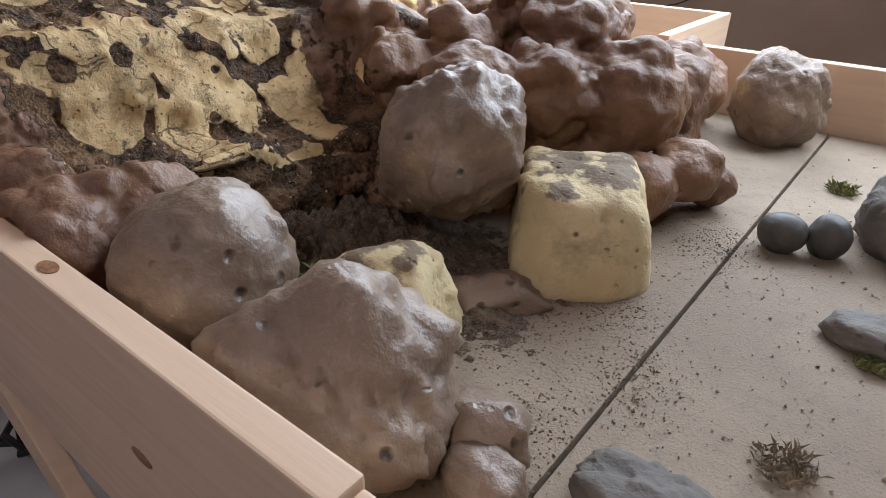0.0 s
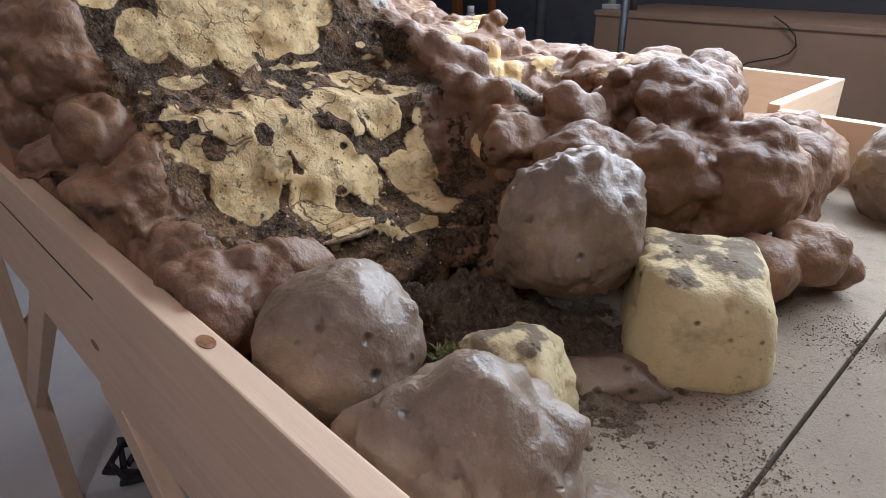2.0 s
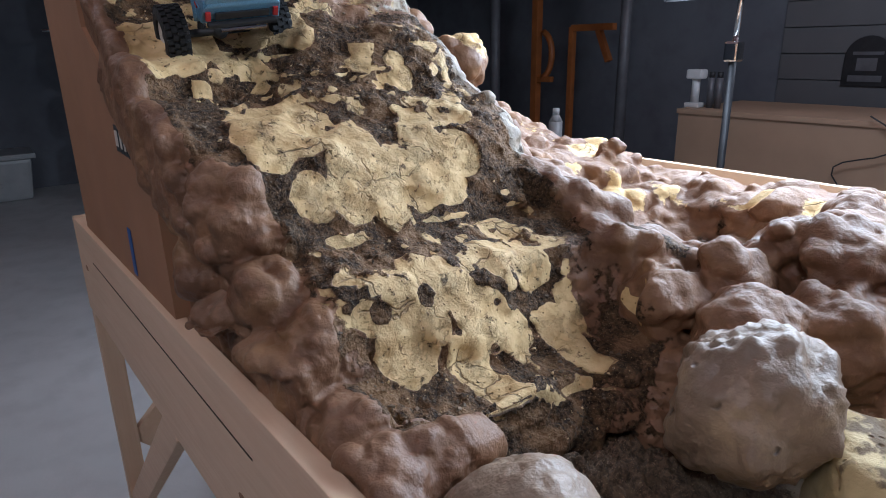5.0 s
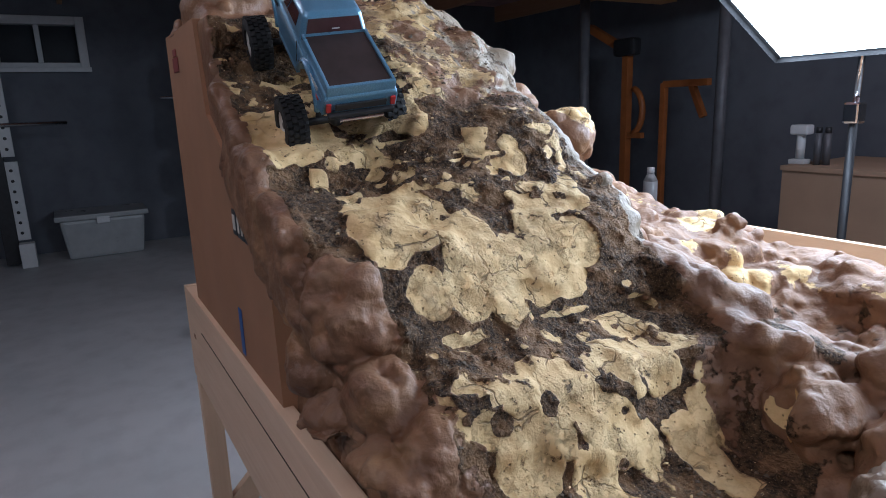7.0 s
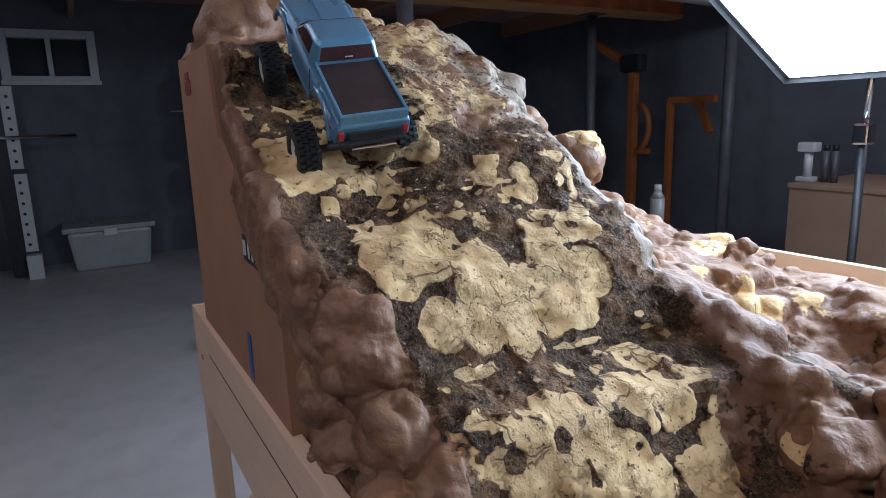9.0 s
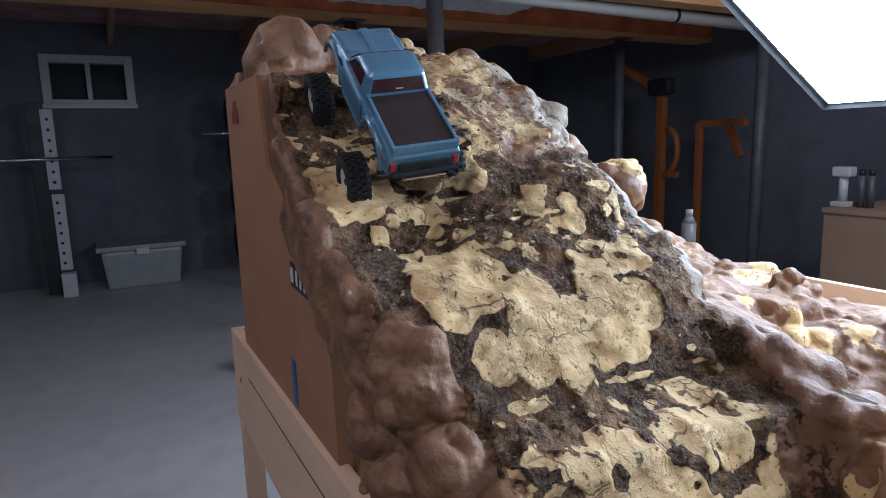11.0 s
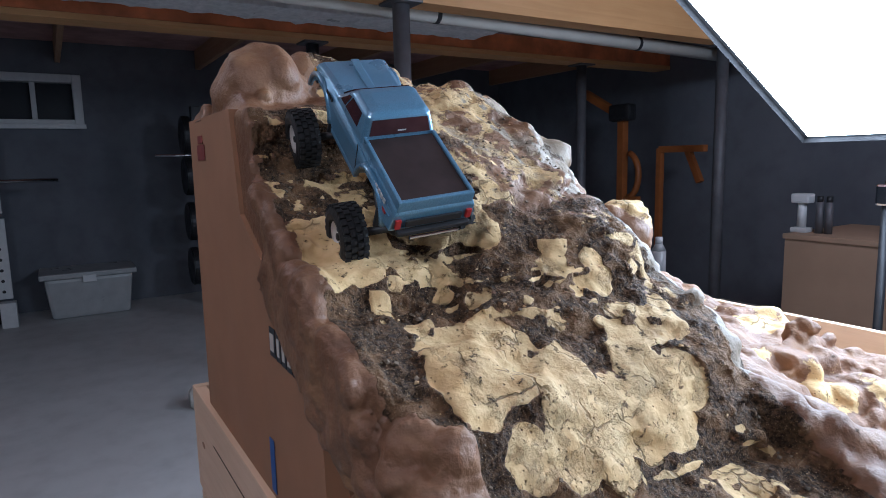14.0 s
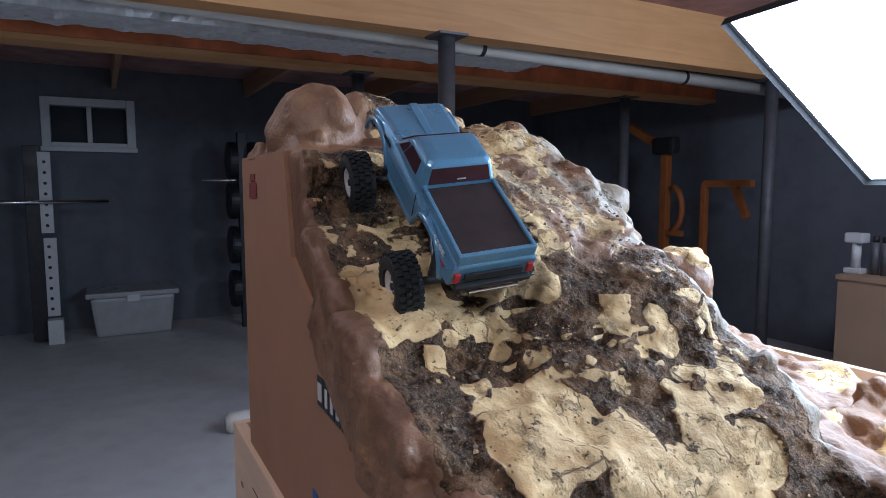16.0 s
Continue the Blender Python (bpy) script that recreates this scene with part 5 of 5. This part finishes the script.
def wheel(x, s):
    bm = lathe([(0.0170, 0.010), (0.0182, 0.0132), (0.025, 0.0142), (0.0302, 0.0128), (0.0322, 0.0095), (0.0324, 0.0), (0.0322, -0.0095), (0.0302, -0.0128), (0.025, -0.0142), (0.0170, -0.0120)], 40)
    for i in range(26):
        a = 2 * math.pi * i / 26
        for row, shift in ((0.0095, 0), (0.0033, 0.5), (-0.0033, 0), (-0.0095, 0.5)):
            b = a + shift * 2 * math.pi / 26
            got = box((-0.0024, row - 0.0027, -0.0018), (0.0024, row + 0.0027, 0.0016), 0)
            got.transform(Matrix.Rotation(-b, 4, "Y") @ Matrix.Translation((0.0, 0, 0)) @ Matrix.Rotation(radians(90), 4, "Y") @ Matrix.Translation((0, 0, 0.0325)))
            tmp = bpy.data.meshes.new("tmp")
            got.to_mesh(tmp)
            got.free()
            bm.from_mesh(tmp)
            bpy.data.meshes.remove(tmp)
    turn = Matrix.Translation((x, s * 0.060, AXLE)) @ Matrix.Rotation(0 if s > 0 else math.pi, 4, "Z")
    bm.transform(turn)
    tyre = bit("wheel", bm, RUBBER, label="black knobbly tyre")
    bm = lathe([(0.0, 0.0085), (0.0055, 0.0085), (0.006, 0.0070), (0.0125, 0.0055), (0.0135, 0.0100), (0.0165, 0.0112), (0.0172, 0.0095), (0.0172, -0.010), (0.0, -0.010)], 32)
    bm.transform(Matrix.Scale(SIZE, 4) @ turn)
    rimob = part("rim", bm, CREAMRIM, tyre, "white dish rim with round holes", True)
    bm = bmesh.new()
    for i in range(8):
        a = 2 * math.pi * i / 8
        tube((0.0098 * math.cos(a), 0.0058, 0.0098 * math.sin(a)), (0.0098 * math.cos(a), 0.0070, 0.0098 * math.sin(a)), 0.0022, seg=10, bm=bm)
    tube((0, 0.008, 0), (0, 0.0105, 0), 0.0040, seg=6, bm=bm)
    bm.transform(Matrix.Scale(SIZE, 4) @ turn)
    part("hub_nut", bm, BLACKPLASTIC, tyre)


for x, s in ((0.08, 1), (0.08, -1), (-0.08, 1), (-0.08, -1)):
    wheel(x, s)

# ---- things at the back of the room ----
spool = thing("bench_clamp", -2.44, 3.86, 0.75, "white plastic clamp standing on the workbench", "clamp")
part("base", box((-0.05, -0.04, 0), (0.05, 0.04, 0.03), 0.006), WHITEPAINT, spool)
part("stem", tube((0, 0, 0.03), (0, 0, 0.19), 0.026), WHITEPAINT, spool, smooth=True)
part("head", box((-0.055, -0.04, 0.18), (0.055, 0.04, 0.24), 0.012), WHITEPAINT, spool)
for i, dx in enumerate((0.10, 0.155)):
    can = thing("spray_can", -2.44 + dx, 3.87, 0.75, "tall slim grey spray can on the workbench", "can", "cans on the bench")
    part("can_body", tube((0, 0, 0), (0, 0, 0.19), 0.022), STEEL, can, smooth=True)
    part("cap", tube((0, 0, 0.19), (0, 0, 0.225), 0.018), BLACKPLASTIC, can, smooth=True)
cable = thing("hanging_cable", -1.35, 3.70, 0.0, "thin dark cable hanging over the workbench front", "cable")
path = [(0.14 * math.sin(i * 0.55), -0.012, 0.76 - 0.035 * i + 0.02 * math.cos(i * 0.8)) for i in range(12)]
part("cord", sweep(path, 0.004), BLACKPLASTIC, cable)
PANELWALL = plain("panelled_wall", (0.11, 0.11, 0.115), 0.7, 0, 0.08, 3)
panel = thing("wall_panelling", -2.35, 4.8, 0.0, "grey horizontal board panelling on the back wall", "panelling", "", "structure")
for i in range(13):
    part("board", box((0, -0.022, 0.02 + i * 0.175), (3.6, -0.004, 0.19 + i * 0.175), 0.004), PANELWALL, panel)
sign = thing("arched_sign", -1.785, 4.776, 0.86, "black arched emblem sign on the panelled wall", "sign")
bm = bmesh.new()
ring = [bm.verts.new((0.14 * math.cos(radians(a)), 0, 0.18 + 0.14 * math.sin(radians(a)))) for a in range(0, 181, 12)] + [bm.verts.new((-0.14, 0, 0)), bm.verts.new((0.14, 0, 0))]
f = bm.faces.new(ring)
got = bmesh.ops.extrude_face_region(bm, geom=[f])
bmesh.ops.translate(bm, vec=(0, -0.012, 0), verts=[v for v in got["geom"] if isinstance(v, bmesh.types.BMVert)])
part("plate", bm, BLACKMETAL, sign)
for lo, hi in (((-0.10, -0.016, 0.03), (0.10, -0.012, 0.07)), ((-0.06, -0.016, 0.10), (0.06, -0.012, 0.18)), ((-0.09, -0.016, 0.20), (0.09, -0.012, 0.22))):
    part("relief_bar", box(lo, hi), STEEL, sign)

bottle = thing("water_bottle", -2.29, 2.36, 0.62, "clear grey drink bottle on a low stool", "bottle")
part("bottle_body", tube((0, 0, 0), (0, 0, 0.17), 0.034), GREYPLASTIC, bottle, smooth=True)
part("shoulder", tube((0, 0, 0.17), (0, 0, 0.205), 0.034, 0.016), GREYPLASTIC, bottle, smooth=True)
part("cap", tube((0, 0, 0.205), (0, 0, 0.235), 0.017), WHITEPAINT, bottle, smooth=True)
stool = thing("low_stool", -2.29, 2.36, 0, "black low stool on the concrete floor", "stool")
part("seat", tube((0, 0, 0.58), (0, 0, 0.62), 0.17, seg=28, bevel=0.008), BLACKMETAL, stool)
for a in (45, 135, 225, 315):
    part("leg", tube((0.13 * math.cos(radians(a)), 0.13 * math.sin(radians(a)), 0.58), (0.19 * math.cos(radians(a)), 0.19 * math.sin(radians(a)), 0.0), 0.012), BLACKMETAL, stool)

gym = thing("exercise_machine", -4.35, 4.35, 0, "orange steel exercise machine in the dark corner", "exercise machine")
for name, a, b, w in (("upright", (0, 0, 0.03), (0, 0, 1.62), 0.07), ("boom", (-0.02, 0, 1.60), (-0.46, -0.02, 1.84), 0.07), ("arm", (0.42, 0, 1.29), (0.86, 0, 1.29), 0.055), ("strut", (0.70, 0, 1.27), (0.82, 0, 1.02), 0.05),
                      ("seat_post", (0.02, 0, 0.86), (0.20, 0, 0.86), 0.05), ("base_beam", (-0.3, 0, 0.03), (0.8, 0, 0.03), 0.06), ("arm_post", (0.42, 0, 0.05), (0.42, 0, 1.3), 0.05)):
    part(name, beam(a, b, w, w, 0.006), ORANGE, gym)
part("curved_grip", sweep([(0.06 + 0.13 * math.cos(radians(a)), 0, 1.07 + 0.2 * math.sin(radians(a))) for a in range(-80, 81, 16)], 0.028, 12), ORANGE, gym, smooth=True)
part("pad", box((-0.10, -0.09, 1.55), (0.14, 0.02, 1.70), 0.03), BLACKPLASTIC, gym)

rack = thing("squat_rack", -6.36, -0.48, 0, "white perforated squat rack with a black stand", "squat rack")
part("post", box((-0.04, -0.13, 0.02), (0.04, -0.02, 1.60), 0.004), BLACKMETAL, rack)
part("strip", box((0.02, -0.03, 0.90), (0.05, 0.06, 1.55), 0.004), WHITEPAINT, rack)
part("strip", box((0.02, -0.02, 0.22), (0.05, 0.07, 0.86), 0.004), WHITEPAINT, rack)
part("foot", box((0.02, -0.02, 0.0), (0.14, 0.09, 0.20), 0.006), WHITEPAINT, rack)
for i in range(15):
    z = 0.28 + i * 0.085
    if not 0.84 < z < 0.93:
        part("hole", tube((0.0505, 0.015, z), (0.052, 0.015, z), 0.013, seg=12), BLACKMETAL, rack)
bar = thing("barbell", -6.28, -0.5, 1.15, "long steel barbell resting on the rack", "barbell")
part("shaft", tube((0, -1.2, 0), (0, 0.48, 0), 0.016), CHROME, bar, smooth=True)
bar = thing("short_bar", -6.2, 1.0, 1.33, "short steel bar fixed on a weight stand", "bar")
part("shaft", tube((0, -0.3, 0), (0, 0.2, 0), 0.014), CHROME, bar, smooth=True)
stand = thing("weight_stand", -6.2, 1.05, 0, "black weight stand with stacked round plates", "weight stand")
part("post", box((-0.04, -0.04, 0), (0.04, 0.04, 1.75), 0.004), BLACKMETAL, stand)
for z in (0.35, 0.75, 1.15, 1.5):
    part("plate", tube((-0.03, -0.12, z), (-0.03, -0.05, z), 0.17, seg=32, bevel=0.01), BLACKMETAL, stand)
    part("plate", tube((0.03, 0.05, z), (0.03, 0.12, z), 0.17, seg=32, bevel=0.01), BLACKMETAL, stand)
tub = thing("storage_bin", -6.5, 0.13, 0, "grey translucent plastic storage bin with a lid", "bin")
bm = box((-0.22, -0.33, 0.0), (0.22, 0.33, 0.34), 0.03)
for v in bm.verts:
    k = 0.88 + 0.12 * v.co.z / 0.34
    v.co.x, v.co.y = v.co.x * k, v.co.y * k
part("tub", bm, GREYPLASTIC, tub)
part("lid", box((-0.245, -0.36, 0.34), (0.245, 0.36, 0.385), 0.012), GREYPLASTIC, tub)
part("latch", box((0.225, -0.05, 0.30), (0.255, 0.05, 0.36), 0.006), WHITEPAINT, tub)
rollr = thing("dumbbell", -3.62, 0.60, 0, "short dumbbell with pale round ends on the floor", "dumbbell")
part("weight", tube((0, -0.17, 0.055), (0, -0.03, 0.055), 0.055, seg=24, bevel=0.01), PVC, rollr, smooth=True)
part("grip", tube((0, -0.03, 0.055), (0, 0.11, 0.055), 0.018), BLACKMETAL, rollr, smooth=True)
part("weight", tube((0, 0.11, 0.055), (0, 0.25, 0.055), 0.055, seg=24, bevel=0.01), BLACKMETAL, rollr, smooth=True)
cord = thing("coiled_cord", -1.30, 0.26, 0, "dark tangled cord and plug under the table", "cord")
r = random.Random(3)
pts = [Vector((0.09 * math.cos(i * 0.9) * (0.5 + 0.5 * r.random()), 0.09 * math.sin(i * 0.9) * (0.5 + 0.5 * r.random()), 0.012 + 0.06 * r.random())) for i in range(26)]
part("cord", sweep(pts, 0.008), BLACKPLASTIC, cord)

# ---- lamp holders added above the bulbs, out of view ----
for x, y in ((-1.85, -0.60), (0.25, -0.95), (-1.0, 2.7), (-4.6, -2.6)):
    lampob = thing("unseen_lamp", x, y, CEIL, "plain white ceiling lamp holder, added above an unseen bulb", "ceiling lamp")
    part("holder", tube((0, 0, -0.05), (0, 0, 0), 0.03, 0.055, seg=24), WHITEPAINT, lampob, smooth=True)

# ---- loose grit, soil and small plants ----
GRIT = plain("grit", (0.26, 0.205, 0.15), 0.9, 0, 0.5, 60)
SOIL = plain("soil_crumbs", (0.17, 0.13, 0.092), 0.95, 0, 0.5, 60)

PALECRUMB = plain("foam_crumb", (0.62, 0.45, 0.24), 0.8, 0, 0.3, 60)


def scatter(name, count, where, size, material, label, seed):
    """Many small broken stones on the board, joined."""
    r = np.random.default_rng(seed)
    base = np.array([(1, 0, -0.4), (-0.5, 0.87, -0.4), (-0.5, -0.87, -0.4), (0.1, 0.1, 0.9), (0.7, 0.6, 0.3), (-0.8, 0.1, 0.35), (0.3, -0.8, 0.4)])
    tris = [(0, 1, 2), (0, 4, 1), (1, 5, 2), (2, 6, 0), (0, 6, 4), (4, 5, 1), (5, 6, 2), (3, 4, 6), (3, 5, 4), (3, 6, 5)]
    vs, fs = [], []
    for i in range(count):
        x, y, ground_z = (*where(r), TOP)[:3]
        s = size[0] + (size[1] - size[0]) * r.random() ** 3
        a = r.random() * 6.28
        c, d = math.cos(a), math.sin(a)
        p = base * (s * r.uniform(0.6, 1.2, 3)) + r.normal(0, s * 0.15, base.shape)
        q = np.stack([x + p[:, 0] * c - p[:, 1] * d, y + p[:, 0] * d + p[:, 1] * c, ground_z + s * 0.28 + p[:, 2] * 0.8], 1)
        fs += [tuple(k + len(vs) for k in t) for t in tris]
        vs += q.tolist()
    me = bpy.data.meshes.new(name)
    me.from_pydata(vs, [], fs)
    me.materials.append(material)
    return tagged(new(name, me), label, "grit", "", "stuff")


def anywhere(r):
    while True:
        x, y = r.uniform(-0.30, 0.35), r.uniform(0.12, 0.98)
        if r.random() < math.exp(-((y - 0.45) / 0.35) ** 2):
            return x, y


def drift(r):
    """Along the foot of the boulders."""
    k = r.integers(0, 6)
    c = [(-0.14, 0.25), (-0.15, 0.40), (-0.10, 0.33), (-0.20, 0.33), (-0.12, 0.56), (-0.28, 0.30)][k]
    return c[0] + r.normal(0, 0.020), c[1] + r.normal(0, 0.024)


scatter("grit", 4200, anywhere, (0.0003, 0.0017), GRIT, "fine brown grit scattered over the board", 1)
def on_hill(r):
    """On the soil of the hill's ledges."""
    return tuple(crumb_places[r.integers(0, len(crumb_places))])


scatter("hill_crumbs", 1500, on_hill, (0.0006, 0.0034), SOIL, "dark soil crumbs lying on the ledges of the hill", 3)
scatter("foam_crumbs", 420, on_hill, (0.0006, 0.0030), PALECRUMB, "pale yellow foam crumbs lying on the hill", 4)
scatter("soil_crumbs", 4500, drift, (0.0003, 0.0013), SOIL, "dark soil crumbs heaped between the boulders", 2)


def soil_bed():
    """Loose dark soil heaped in the hollow between the boulders."""
    r = np.random.default_rng(9)
    u, v = np.meshgrid(np.linspace(-0.46, -0.13, 210), np.linspace(0.16, 0.50, 210), indexing="ij")
    heap = 0.034 * np.exp(-(((u + 0.375) / 0.075) ** 2 + ((v - 0.31) / 0.10) ** 2)) + 0.012 * np.exp(-(((u + 0.27) / 0.07) ** 2 + ((v - 0.34) / 0.09) ** 2))
    flat = np.stack([u.ravel(), v.ravel(), np.zeros(u.size)], 1)
    lumps = (0.5 * bubbles_at(flat, 0.022, 91) + 0.3 * bubbles_at(flat, 0.010, 92) + 0.35 * speckle(flat, 0.03, 93) + 0.30 * bubbles_at(flat, 0.0055, 96) + 0.3 * speckle(flat, 0.006, 94)).reshape(u.shape)
    z = TOP - 0.0085 + heap * (0.75 + 0.7 * lumps) + 0.005 * lumps + r.normal(0, 0.0004, u.shape)
    n = u.shape[0]
    faces = [(i * n + j, (i + 1) * n + j, (i + 1) * n + j + 1, i * n + j + 1) for i in range(n - 1) for j in range(n - 1)]
    me = bpy.data.meshes.new("soil_bed")
    me.from_pydata(np.stack([u.ravel(), v.ravel(), z.ravel()], 1).tolist(), [], faces)
    me.materials.append(DARKSOIL)
    me.polygons.foreach_set("use_smooth", [True] * len(faces))
    return tagged(new("soil_bed", me), "dark loose soil heaped between the foam boulders", "soil", "", "stuff")


def dark_soil():
    n = Nodes("dark_soil")
    mid, fine, grain = n.noise(45, 5, 0.65), n.noise(260, 5, 0.65), n.noise(700, 3, 0.6)
    c = n.mix(n.ramp(fine, (0.38, 0.0), (0.64, 1.0)), (0.060, 0.040, 0.026), (0.20, 0.132, 0.080))
    c = n.mix(n.ramp(mid, (0.5, 0.0), (0.66, 0.8)), c, (0.20, 0.135, 0.080))
    c = n.mix(n.ramp(grain, (0.60, 0.0), (0.68, 0.9)), c, (0.40, 0.30, 0.18))
    n.put("Base Color", c).put("Roughness", 0.75).bump(n.math("ADD", n.math("ADD", fine, mid), grain), 0.9, 0.004)
    return n.mat


DARKSOIL = dark_soil()
soil_bed()
MOSS = plain("dry_moss", (0.17, 0.165, 0.055), 0.9, 0, 0.45, 90)
TWIG = plain("dry_twig", (0.22, 0.17, 0.11), 0.9, 0, 0.4, 90)


def moss(x, y, z, r0, count, seed, name="moss_tuft", label="small dry green moss tuft on the board", material=None):
    r = random.Random(seed)
    bm = bmesh.new()
    for i in range(count):
        a, h = r.uniform(0, 6.28), r.uniform(0.3, 1.0)
        rad = r0 * math.sqrt(r.random())
        p = Vector((rad * math.cos(a), rad * math.sin(a), 0.001))
        tip = p + Vector((r.uniform(-0.5, 0.5) * r0, r.uniform(-0.5, 0.5) * r0, r0 * 0.5 * h))
        w = Vector((math.cos(a + 1.5), math.sin(a + 1.5), 0)) * r0 * 0.045
        m = (p + tip) / 2 + Vector((0, 0, r0 * 0.1))
        vs = [bm.verts.new(q) for q in (p - w, p + w, m + w, tip, m - w)]
        bm.faces.new(vs)
    ob = finish(bm, name, material or MOSS)
    ob.matrix_world = pose(x, y, z)
    return tagged(ob, label, "moss")


moss(-0.054, 0.777, TOP, 0.016, 260, 1)
moss(0.021, 0.455, TOP, 0.015, 260, 2)
moss(-0.004, 0.317, TOP, 0.017, 170, 3, "dry_sprig", "small dry brown twiggy sprig on the board", TWIG)
moss(-0.272, 0.225, 0.845, 0.014, 220, 4, label="small dry green moss tuft between foam boulders")
